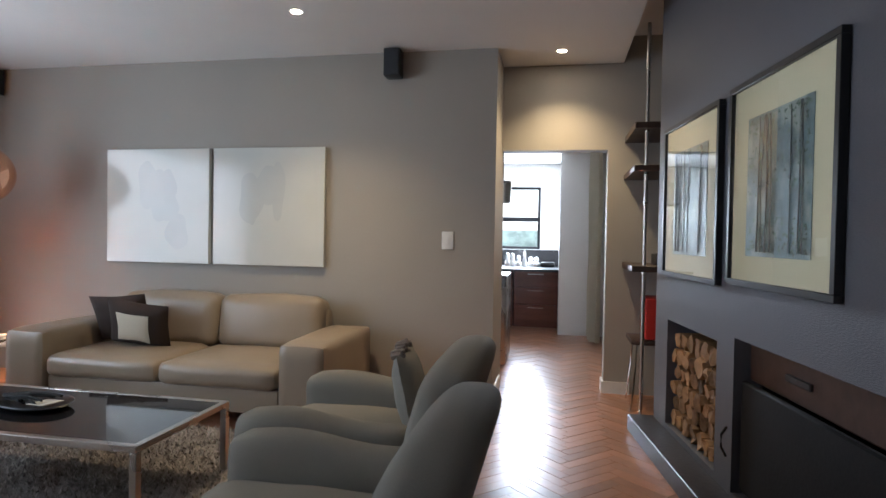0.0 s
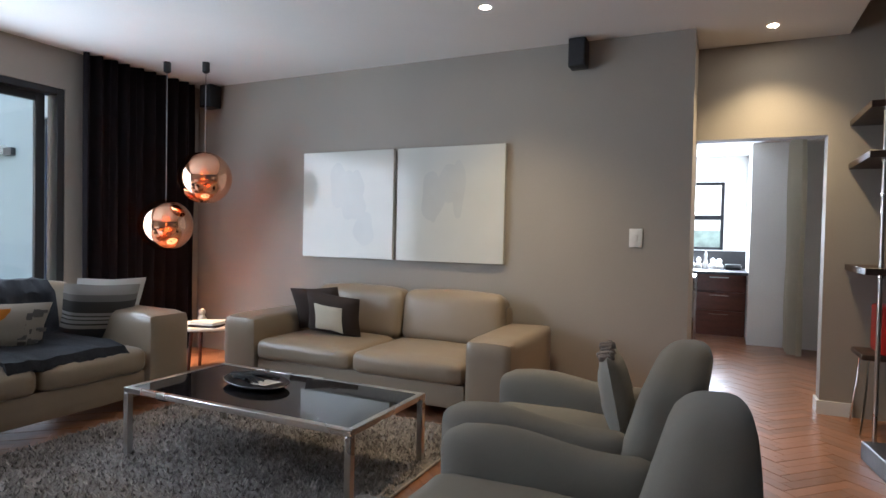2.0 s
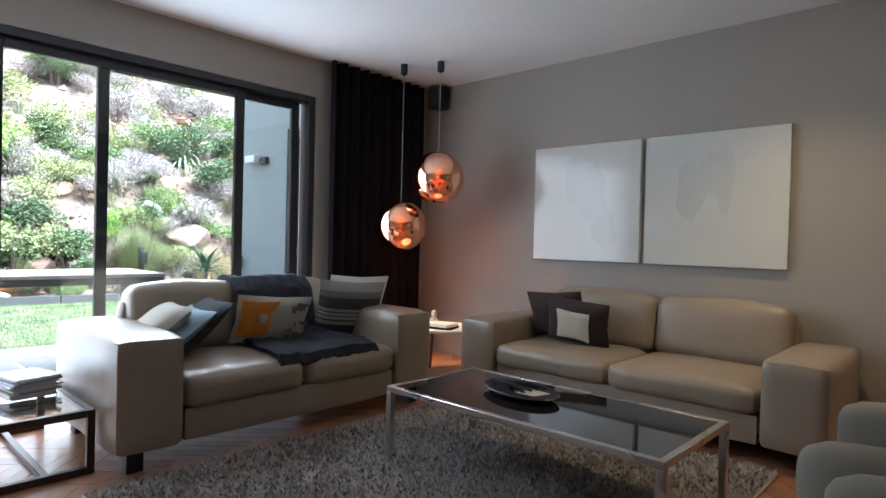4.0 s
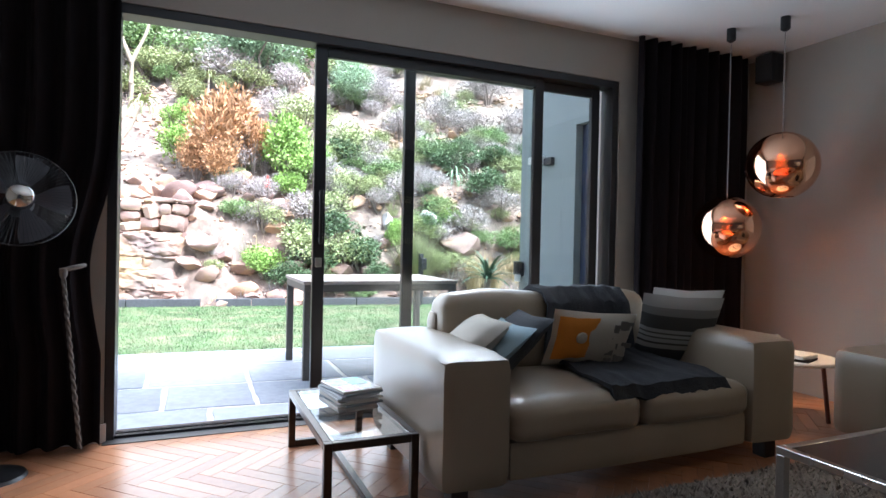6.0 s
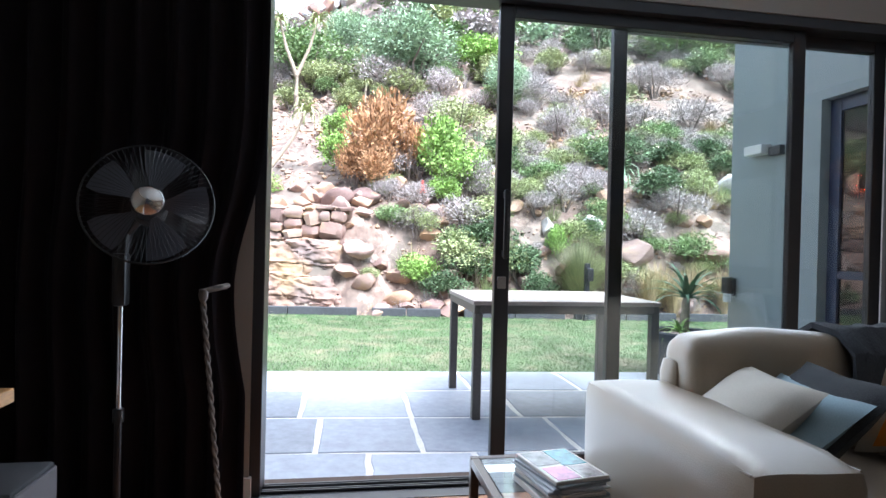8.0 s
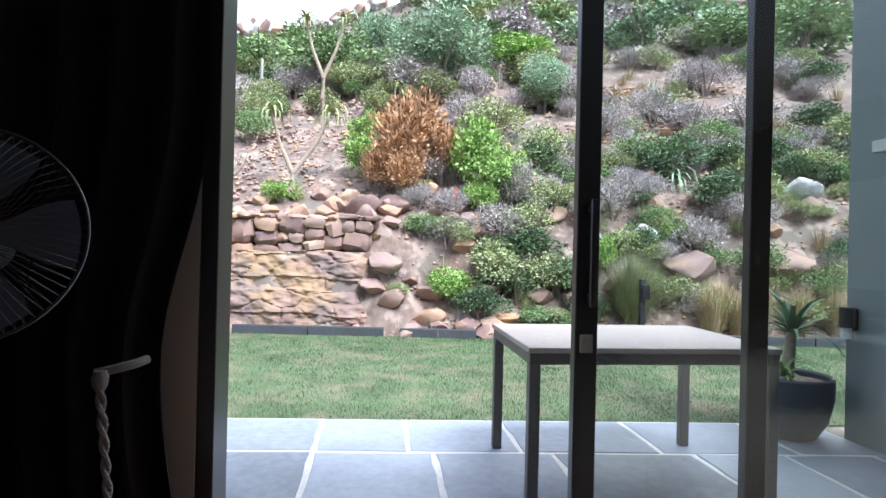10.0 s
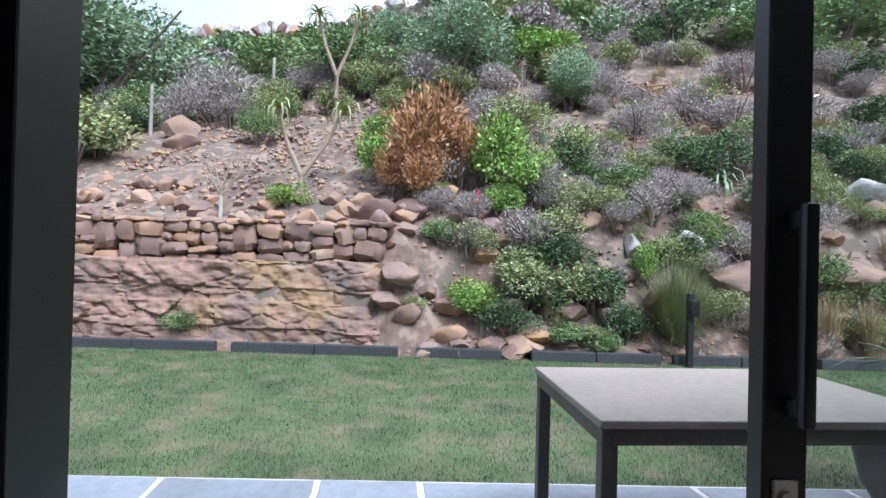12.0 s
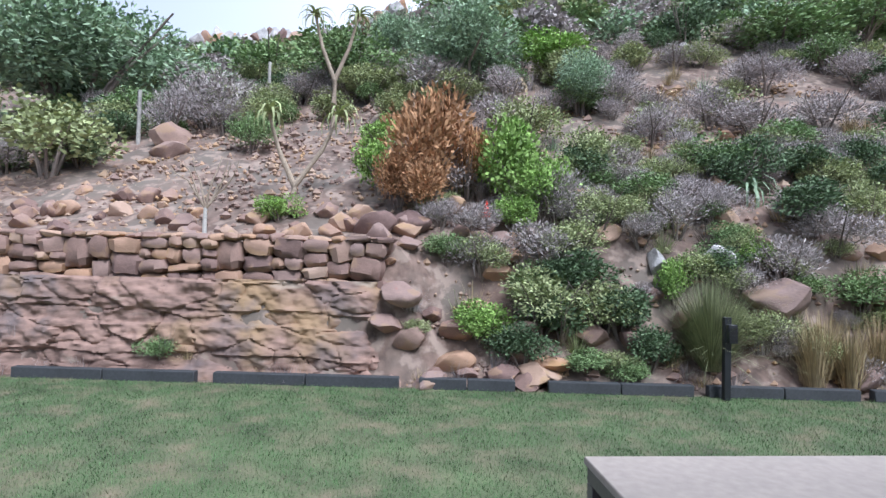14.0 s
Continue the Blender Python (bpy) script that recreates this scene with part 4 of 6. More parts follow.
def kitchen():
    slab("wall_kitchen", [(-4.0, -0.6, 10.1, 10.35, 0, 2.6), (0.17, EX, 10.1, 10.35, 0, 2.6), (-0.6, 0.17, 10.1, 10.35, 0, 1.13), (-0.6, 0.17, 10.1, 10.35, 2.1, 2.6), (0.46, EX, 8.95, 10.1, 0, 2.46), (-4.2, -4.0, DY, 10.35, 0, 2.6), (-4.2, -0.35, DY, DY + .16, 0, 2.6)], M_WHITE, "white painted kitchen wall with a window", "wall")
    w = tagged(thing("window_1", "black framed kitchen window with garden view", "window"), kind="structure")
    bm = B()
    for a in ((-0.6, 0.17, 1.13, 1.17), (-0.6, 0.17, 2.06, 2.1), (-0.6, -0.56, 1.17, 2.06), (0.125, 0.17, 1.17, 2.06), (-0.56, 0.125, 1.56, 1.63)):
        bx(bm, a[0], a[1], 10.18, 10.23, a[2], a[3], 0.003, 1)
    part("window_frame", bm, M_FRAME, w)
    bm = B()
    bx(bm, -0.57, 0.14, 10.2, 10.205, 1.16, 2.08)
    g = part("pane", bm, M_GLASS, w, smooth=False)
    g.visible_shadow = False
    slab("worktop", [(-1.2, 0.458, 8.98, 10.1, 0.84, 0.875)], M_BLACK, "black kitchen worktop along the wall", "worktop", "thing")
    slab("splashback", [(-1.2, 0.458, 10.085, 10.1, 0.876, 1.12)], M_SLATE, "dark tiled splashback behind the worktop", "splashback")
    for x in (-0.83, -0.18):
        c = thing("kitchen_cabinet", "red brown wooden drawer unit under the worktop", "cabinet", None, "kitchen drawers")
        bm = B()
        bx(bm, x, x + 0.635, 9.54, 10.08, 0.0, 0.838)
        part("body", bm, M_RWOOD, c, smooth=False)
        for z0, z1 in ((0.1, 0.33), (0.34, 0.58), (0.59, 0.82)):
            bm = B()
            bx(bm, x + 0.006, x + 0.629, 9.515, 9.54, z0, z1, 0.003, 1)
            d = part("drawer", bm, M_RWOOD, c)
            bm = B()
            bx(bm, x + 0.2, x + 0.43, 9.5, 9.515, z1 - 0.05, z1 - 0.038, 0.002, 1)
            part("handle", bm, M_STEEL, d)
    f = thing("fridge", "stainless steel appliance at the kitchen entrance", "fridge")
    bm = B()
    bx(bm, -0.7, -0.06, 6.75, 7.4, 0.02, 0.92, 0.01, 2)
    part("body", bm, M_STEEL, f)
    for x in (-0.66, -0.12):
        bm = B()
        cyl(bm, (x, 7.0, 0), (x, 7.0, 0.03), 0.02)
        part("foot", bm, M_BLACK, f)
    p = thing("pendant_lamp", "grey metal drum pendant lamp in the kitchen", "lamp")
    bm = B()
    lathe(bm, [(0.17, 1.72), (0.17, 1.98), (0.001, 1.99), (0.001, 1.985), (0.165, 1.975), (0.165, 1.72), (0.17, 1.72)], (-0.29, 8.0, 0), 32)
    part("shade", bm, M_STEEL, p)
    bm = B()
    cyl(bm, (-0.29, 8.0, 1.98), (-0.29, 8.0, 2.45), 0.004, seg=8)
    part("cable", bm, M_BLACK, p)
    rg = random.Random(11)
    for x in (-0.3, -0.22, -0.13, -0.04, 0.05, 0.13):
        h = rg.uniform(0.14, 0.28)
        bm = B()
        r = rg.uniform(0.035, 0.06)
        lathe(bm, [(0.001, 0), (r * .8, 0), (r, h * .3), (r * .5, h * .55), (r * .65, h * .75), (r * .3, h * .95), (0.001, h)], (x, 9.7 + rg.uniform(-.08, .1), 0.875), 16)
        tagged(part("ornament", bm, M_WHITE), "white glazed ceramic ornament on the worktop", "ornament", "white ornaments")
    bm = B()
    bx(bm, 0.2, 0.4, 9.65, 9.85, 0.876, 0.95, 0.02, 2)
    tagged(part("toaster", bm, M_BLACK), "low black appliance on the kitchen worktop", "appliance")
    curtain("curtain", 8.3, 8.92, 0.02, 2.42, 0.9, 4, "cream linen curtain hanging beyond the kitchen opening", None, M_LINEN, 0.09)
    # added flat sheet standing in for the pale trees outside the window
    slab("wall_kitchen_backdrop", [(-8, 8, 16, 16.1, -2, 1.5)], mat("pale_tree_green", (0.34, 0.4, 0.33), 0.9, grain=6, amount=0.4), "flat pale green backdrop in place of trees beyond the kitchen window", "hedge")


kitchen()


# ---------------------------------------------------------------- media side: cabinet, speaker, fan
def media():
    c = thing("media_cabinet", "white gloss sideboard with a golden oak top", "cabinet")
    bm = B()
    bx(bm, -3.92, -2.3, SY + 0.02, 0.02, 0.0, 0.72)
    part("body", bm, M_WHITE, c, smooth=False)
    for k in range(3):
        bm = B()
        bx(bm, -3.915 + k * 0.54, -3.915 + k * 0.54 + 0.536, 0.02, 0.038, 0.03, 0.71, 0.002, 1)
        part("door", bm, mat("white_gloss_lacquer", (0.75, 0.76, 0.78), 0.12, grain=4, amount=0.02, bump=0), c)
    bm = B()
    bx(bm, -3.95, -2.27, SY + 0.02, 0.06, 0.72, 0.76, 0.003, 1)
    part("top", bm, M_OAK, c, "golden oak top")
    s = thing("subwoofer", "dark grey box subwoofer standing on the parquet", "speaker", pose(-4.12, -0.09, 0, 0, 0, 90) @ Matrix.Diagonal((0.85, 0.8, 1.08, 1)))
    bm = B()
    bx(bm, -0.15, 0.15, -0.17, 0.15, 0.02, 0.42, 0.01, 2)
    part("cabinet", bm, M_CHARC, s)
    bm = B()
    bx(bm, 0.15, 0.162, -0.16, 0.14, 0.03, 0.41, 0.004, 1)
    part("grille", bm, mat("grey_cloth", (0.09, 0.09, 0.1), 0.8, grain=400), s)
    for x in (-0.12, 0.12):
        for y in (-0.14, 0.12):
            bm = B()
            cyl(bm, (x, y, 0), (x, y, 0.025), 0.018)
            part("foot", bm, M_BLACK, s)


media()


def fan():
    f = thing("pedestal_fan", "black pedestal fan with a chrome hub and wire guard", "fan", pose(-4.56, 0.11, 0))
    bm = B()
    lathe(bm, [(0.001, 0.035), (0.03, 0.035), (0.06, 0.028), (0.145, 0.014), (0.155, 0.0), (0.001, 0.0)], seg=32)
    part("base", bm, M_BLACK, f)
    bm = B()
    cyl(bm, (0, 0, 0.03), (0, 0, 0.5), 0.013)
    part("lower_pole", bm, M_BLACK, f)
    bm = B()
    cyl(bm, (0, 0, 0.5), (0, 0, 0.92), 0.009)
    part("upper_pole", bm, M_CHROME, f, "chrome pole")
    bm = B()
    cyl(bm, (0, 0, 0.48), (0, 0, 0.53), 0.02)
    part("collar", bm, M_BLACK, f)
    bm = B()
    bx(bm, -0.03, 0.03, -0.025, 0.025, 0.92, 1.12, 0.012, 2)
    part("control_box", bm, M_BLACK, f)
    H = pose(0.17, 0.145, 1.3, 0, 78, 14)  # local z points out of the fan's front
    bm = B()
    lathe(bm, [(0.001, -0.16), (0.05, -0.155), (0.06, -0.1), (0.055, -0.03), (0.001, -0.03)], seg=24)
    bmesh.ops.transform(bm, matrix=H, verts=bm.verts)
    tube(bm, [(0, 0, 1.1), (0.0, 0.02, 1.2), (0.06, 0.115, 1.3)], 0.02)
    part("motor", bm, M_BLACK, f)
    for k in range(5):
        bm = B()
        a0 = k * 2 * math.pi / 5 + 0.35
        g = []
        for i in range(7):
            r = 0.05 + 0.15 * i / 6
            wd = 0.32 + 0.2 * math.sin(i / 6 * 2.4)
            g.append([bm.verts.new((r * math.cos(a0 + wd * (j / 4 - .5) * 1.5), r * math.sin(a0 + wd * (j / 4 - .5) * 1.5), -0.015 + 0.03 * (j / 4 - .5))) for j in range(5)])
        for a, b in zip(g, g[1:]):
            for j in range(4):
                bm.faces.new((a[j], a[j + 1], b[j + 1], b[j]))
        bmesh.ops.solidify(bm, geom=bm.faces[:], thickness=0.002)
        bmesh.ops.transform(bm, matrix=H, verts=bm.verts)
        part("blade", bm, mat("translucent_grey_blade", (0.1, 0.1, 0.115), 0.3, grain=10, amount=0.05, bump=0), f)
    bm = B()
    lathe(bm, [(0.05, 0.02), (0.052, 0.045), (0.035, 0.062), (0.001, 0.068)], seg=28)
    bmesh.ops.transform(bm, matrix=H, verts=bm.verts)
    part("hub_cap", bm, M_CHROME, f, "chrome hub cap")
    for side, zc in (("front_guard", 0.05), ("rear_guard", -0.07)):
        bm = B()
        for k in range(72):
            a = k * 2 * math.pi / 72
            pts = []
            for i in range(5):
                u = i / 4
                r = 0.05 + 0.165 * u
                pts.append((r * math.cos(a), r * math.sin(a), zc * (1 - u ** 3)))
            tube(bm, pts, 0.0007, 4)
        bmesh.ops.transform(bm, matrix=H, verts=bm.verts)
        part(side, bm, M_BLACK, f)
    bm = B()
    tube(bm, [(0.216 * math.cos(i * math.pi / 24), 0.216 * math.sin(i * math.pi / 24), 0) for i in range(49)], 0.0035, 8)
    bmesh.ops.transform(bm, matrix=H, verts=bm.verts)
    part("guard_ring", bm, M_BLACK, f)


fan()


# ---------------------------------------------------------------- the garden
def kerb_x(y):
    return -12.4 + 0.11 * y


def smooth(a, b, t):
    t = max(0.0, min(1.0, (t - a) / (b - a)))
    return t * t * (3 - 2 * t)


def hill_z(x, y):
    """Height of the ground behind the kerb."""
    d = kerb_x(y) - x
    wall = 1 - smooth(0.9, 1.9, y)
    k = smooth(-6.0, 9.0, y)
    slope = 0.45 + 0.17 * k
    bank = 1.75 * smooth(0.0, 1.9, d)
    face = 1.18 * smooth(0.25, 0.6, d) + 0.62 * smooth(0.86, 0.98, d)
    base = -0.06 + face * wall + bank * (1 - wall)
    top = 34.0
    rise = slope * max(0.0, min(d, top) - 1.0) + 0.12 * max(0.0, d - top)
    return base + rise


def lawn_edge(y):
    return -7.85 + 0.06 * y


def ground():
    bm = B()
    xs = [-5.1, -6.0, -7.0, -8.5, -10.0, -11.5]
    nx = 150
    far = [(-40, 40)]
    ys = [-60 + 1.5 * i for i in range(27)] + [-20 + 0.22 * i for i in range(205)] + [25.5 + 1.5 * i for i in range(30)]
    ds = [-7.6, -6.0, -4.0, -2.0, -0.6, -0.1] + [0.1 * i for i in range(0, 32)] + [3.2 + 0.35 * i for i in range(60)] + [24.5 + 1.2 * i for i in range(20)] + [50 + 8 * i for i in range(8)] + [200, 600, 1500]
    g = []
    for d in ds:
        row = []
        for y in ys:
            x = kerb_x(max(-20, min(26, y))) - d
            z = hill_z(x, y) if d > 0 else -0.06
            if d > 0.15:
                p = Vector((x, y, z))
                amp = min(1, d) * (0.05 + 0.1 * min(1, d / 6))
                z += amp * noise.noise(p * 0.9) + 0.5 * amp * noise.noise(p * 2.7) + 0.22 * amp * noise.noise(p * 8)
                if d > 8:
                    z += 0.35 * noise.noise(p * 0.25)
            row.append(bm.verts.new((x, y, z)))
        g.append(row)
    for a, b in zip(g, g[1:]):
        for j in range(len(ys) - 1):
            bm.faces.new((a[j], a[j + 1], b[j + 1], b[j]))
    ob = part("ground", bm, M_EARTH)
    tagged(ob, "stony red brown earth of a steep hillside garden", "ground", kind="structure")
    if ob.data.polygons[2000].normal.z < 0:
        ob.data.flip_normals()
    # lawn
    bm = B()
    ny = 60
    rows = []
    for i in range(ny + 1):
        y = -9 + 21 * i / ny
        rows.append((bm.verts.new((lawn_edge(y), y, -0.045)), bm.verts.new((kerb_x(y) + 0.02, y, -0.05))))
    for a, b in zip(rows, rows[1:]):
        bm.faces.new((a[0], b[0], b[1], a[1]))
    ob = part("lawn", bm, M_LAWN, smooth=False)
    if ob.data.polygons[0].normal.z < 0:
        ob.data.flip_normals()
    tagged(ob, "patchy green lawn with dry spots", "lawn", kind="structure")
    rg = np.random.RandomState(3)
    n = 260000
    u = rg.rand(n) ** 1.15
    y = rg.uniform(-5.5, 10.5, n)
    x = (-7.85 + 0.06 * y) + ((-12.38 + 0.11 * y) - (-7.85 + 0.06 * y)) * u
    a, w, h, ln = rg.uniform(0, 6.28, n), rg.uniform(0.0016, 0.0034, n), rg.uniform(0.012, 0.038, n), rg.uniform(0.0, 0.025, n)
    c, s = np.cos(a), np.sin(a)
    z0 = np.full(n, -0.05)
    V = np.stack([np.stack([x - s * w, y + c * w, z0], 1), np.stack([x + s * w, y - c * w, z0], 1), np.stack([x + c * ln, y + s * ln, z0 + h], 1)], 1).reshape(-1, 3)
    me = bpy.data.meshes.new("grass")
    me.vertices.add(n * 3)
    me.vertices.foreach_set("co", V.ravel())
    me.loops.add(n * 3)
    me.loops.foreach_set("vertex_index", np.arange(n * 3))
    me.polygons.add(n)
    me.polygons.foreach_set("loop_start", np.arange(n) * 3)
    me.update(calc_edges=True)
    me.materials.append(M_BLADE)
    tagged(new("grass", me), "short patchy green grass of the lawn", "grass", kind="stuff")


ground()


def kerbs():
    """Charcoal concrete kerb blocks in short runs with gaps between."""
    for a, b in ((-8.6, -6.3), (-6.1, -4.0), (-3.75, -1.4), (-1.18, 1.14), (1.38, 2.56), (2.95, 4.7), (4.86, 6.65), (6.8, 8.6), (8.75, 11.0)):
        n = 2
        for k in range(n):
            y0, y1 = a + (b - a) * k / n + 0.004, a + (b - a) * (k + 1) / n - 0.004
            ym = (y0 + y1) / 2
            bm = B()
            bx(bm, -0.06, 0.06, -(y1 - y0) / 2, (y1 - y0) / 2, -0.07, 0.085, 0.008, 1)
            tagged(part("kerb", bm, M_KERB, m=pose(kerb_x(ym), ym, 0, 0, 0, -6.3)), "charcoal concrete kerb block along the lawn", "kerb", "lawn kerbs")


kerbs()


# ---- plants
def crown_mesh(name, mt, n, leaf, seed, clumps=9, thin=1.0, droop=0.0, up=0.0):
    """A crown of unit radius: many small leaves in uneven clumps with gaps."""
    rg = np.random.RandomState(seed)
    cc = rg.normal(size=(clumps, 3))
    cc /= np.linalg.norm(cc, axis=1)[:, None]
    cc *= (rg.rand(clumps, 1) ** 0.5) * 0.66
    cc[:, 2] = np.abs(cc[:, 2]) * 1.0 - 0.25
    cr = rg.uniform(0.26, 0.5, clumps)
    k = rg.randint(0, clumps, n)
    d = rg.normal(size=(n, 3))
    d /= np.linalg.norm(d, axis=1)[:, None]
    p = cc[k] + d * (cr[k] * (0.45 + 0.62 * rg.rand(n) ** 0.6))[:, None]
    p[:, 2] = np.maximum(p[:, 2], -0.95 + 0.1 * rg.rand(n))
    ax = d + rg.normal(size=(n, 3)) * 0.7 + np.array([0, 0, up])
    ax /= np.linalg.norm(ax, axis=1)[:, None]
    sd = np.cross(ax, rg.normal(size=(n, 3)))
    sd /= np.linalg.norm(sd, axis=1)[:, None]
    L = leaf * rg.uniform(0.6, 1.5, n)[:, None]
    W = L * 0.32 * thin
    V = np.stack([p, p + ax * L * 0.5 + sd * W, p + ax * L, p + ax * L * 0.5 - sd * W], 1).reshape(-1, 3)
    me = bpy.data.meshes.new(name)
    me.vertices.add(n * 4)
    me.vertices.foreach_set("co", V.ravel())
    me.loops.add(n * 4)
    me.loops.foreach_set("vertex_index", np.arange(n * 4))
    me.polygons.add(n)
    me.polygons.foreach_set("loop_start", np.arange(n) * 4)
    me.update(calc_edges=True)
    me.materials.append(mt)
    return me


def stem_mesh(name, mt, seed, n=9):
    rg = random.Random(seed)
    bm = B()
    for k in range(n):
        a = rg.random() * 6.28
        r = rg.uniform(0.3, 0.75)
        e = (r * math.cos(a), r * math.sin(a), rg.uniform(-0.2, 0.6))
        mid = (e[0] * 0.4 + rg.uniform(-.06, .06), e[1] * 0.4 + rg.uniform(-.06, .06), -0.55 + 0.3 * rg.random())
        tube(bm, [(0.05 * math.cos(a), 0.05 * math.sin(a), -1.05), mid, e], 0.028, 5, 0.3)
    me = bpy.data.meshes.new(name)
    bm.to_mesh(me)
    bm.free()
    me.materials.append(mt)
    return me


KINDS = {
    "olive": (L_OLIVE, 5200, 0.11, 14, 0.6, "grey green feathery tree on the hillside", "tree"),
    "bigtree": (L_OLIVE, 15000, 0.06, 22, 0.6, "large grey green feathery tree on the hillside", "tree"),
    "yellow": (L_SAGE, 3200, 0.075, 11, 1.2, "yellow green leafy bush on the slope", "bush"),
    "grey": (L_GREY, 3200, 0.095, 12, 0.32, "grey mauve twiggy dry shrub on the slope", "bush"),
    "mid": (L_MID, 3600, 0.078, 11, 0.9, "mid green leafy bush on the slope", "bush"),
    "rust": (L_RUST, 3600, 0.1, 12, 0.6, "rust orange flowering fynbos bush on the slope", "bush"),
    "bright": (L_BRIGHT, 3400, 0.08, 11, 1.1, "bright green leafy bush on the slope", "bush"),
    "sage": (L_SAGE, 3200, 0.07, 12, 0.8, "sage green shrub with dry stems", "bush"),
    "dark": (L_DARK, 3000, 0.082, 11, 1.0, "dark green dense bush on the slope", "bush"),
}
CROWNS = {k: [crown_mesh("crown_" + k, v[0], v[1], v[2], 17 * i + len(k), v[3], v[4], up=1.2 if k in ("rust", "grey") else 0.3) for i in range(3)] for k, v in KINDS.items()}
STEMS = [stem_mesh("stems", M_DEAD, i) for i in range(3)]


def shrub(kind, x, y, rx, rz, i, dz=0.0):
    v = KINDS[kind]
    z = max(-0.06, hill_z(x, y))
    s = thing("tree" if v[6] == "tree" else "shrub", v[5], v[6], pose(x, y, z - 0.03 + dz), "hillside plants")
    for nm, me in (("crown", CROWNS[kind][i % 3]), ("stem", STEMS[i % 3])):
        o = new(nm, me)
        o.parent = s
        o.matrix_basis = Matrix.Translation((0, 0, rz)) @ Matrix.Rotation(i * 2.3, 4, "Z") @ Matrix.Diagonal((rx * 1.1, rx * 1.1, rz * 1.1, 1))
    return s


PLANTS = {
    "bigtree": [(-22.06, -8.07, 3.28, 2.12), (-20.94, 2.91, 1.96, 1.47), (-25.43, 0.8, 1.26, 1.26), (-18.49, 5.35, 0.86, 0.86)],
    "yellow": [(-16.77, -5.73, 1.4, 0.94), (-21.29, 7.72, 0.81, 0.54), (-13.17, 5.89, 0.28, 0.23), (-12.73, 1.33, 0.23, 0.14)],
    "grey": [(-20.74, -4.05, 1.49, 0.91), (-19.67, -4.51, 0.78, 0.78), (-13.77, 3.47, 0.49, 0.53), (-16.45, 6.12, 0.75, 0.56), (-17.22, 7.73, 0.77, 0.56), (-18.97, 10.15, 1.01, 0.59), (-16.65, 9.9, 1.02, 0.58), (-19.57, 13.06, 0.95, 0.57), (-16.52, 8.33, 0.95, 0.47), (-19.05, 6.24, 0.76, 0.61), (-15.6, 6.41, 0.47, 0.41), (-20.55, 2.1, 1.42, 0.71), (-12.88, 6.56, 0.75, 0.47), (-13.06, 7.46, 0.7, 0.4), (-13.33, 3.15, 0.75, 0.42)],
    "mid": [(-22.73, -0.52, 1.62, 1.17), (-26.92, -3.83, 1.82, 1.14), (-18.06, -2.18, 0.56, 0.53), (-14.17, 5.08, 0.59, 0.31), (-14.89, 6.68, 0.78, 0.5), (-22.11, 12.92, 2.13, 0.96), (-22.82, 15.73, 1.89, 1.06), (-13.12, 3.1, 0.49, 0.33), (-12.42, 3.54, 0.47, 0.19), (-12.97, -2.04, 0.32, 0.19), (-20.9, 4.01, 0.66, 0.49)],
    "rust": [(-14.55, 1.6, 0.92, 1.06), (-14.5, 1.05, 0.5, 0.6), (-14.71, 2.2, 0.5, 0.72), (-14.2, 1.45, 0.6, 0.55)],
    "bright": [(-14.41, 2.95, 0.75, 0.92), (-14.0, 3.2, 0.6, 0.6), (-15.1, 0.75, 0.55, 0.6), (-13.78, 2.9, 0.4, 0.35), (-17.49, 0.6, 0.47, 0.47), (-14.14, -0.75, 0.41, 0.27), (-21.72, 5.42, 1.24, 0.8), (-13.04, 6.15, 0.28, 0.32), (-12.89, 4.94, 0.3, 0.43), (-12.82, 2.22, 0.47, 0.37)],
    "sage": [(-15.21, 4.53, 0.69, 0.58), (-13.55, 4.07, 0.53, 0.44), (-13.31, 8.11, 0.53, 0.48), (-13.41, 2.33, 0.5, 0.33), (-12.84, 3.04, 0.79, 0.52), (-12.74, 3.88, 0.65, 0.49), (-16.88, 3.64, 0.85, 0.6)],
    "dark": [(-14.6, 7.23, 0.56, 0.5), (-23.12, 10.06, 1.15, 1.04), (-12.35, 4.35, 0.4, 0.36), (-12.5, 2.73, 0.46, 0.34), (-12.75, 3.3, 0.6, 0.42), (-12.7, 4.1, 0.55, 0.42), (-13.05, 3.65, 0.6, 0.42), (-14.5, 6.75, 0.6, 0.5)],
}
cnt = 0
for kind, spots in PLANTS.items():
    for x, y, rx, rz in spots:
        shrub(kind, x, y, rx, rz, cnt)
        cnt += 1


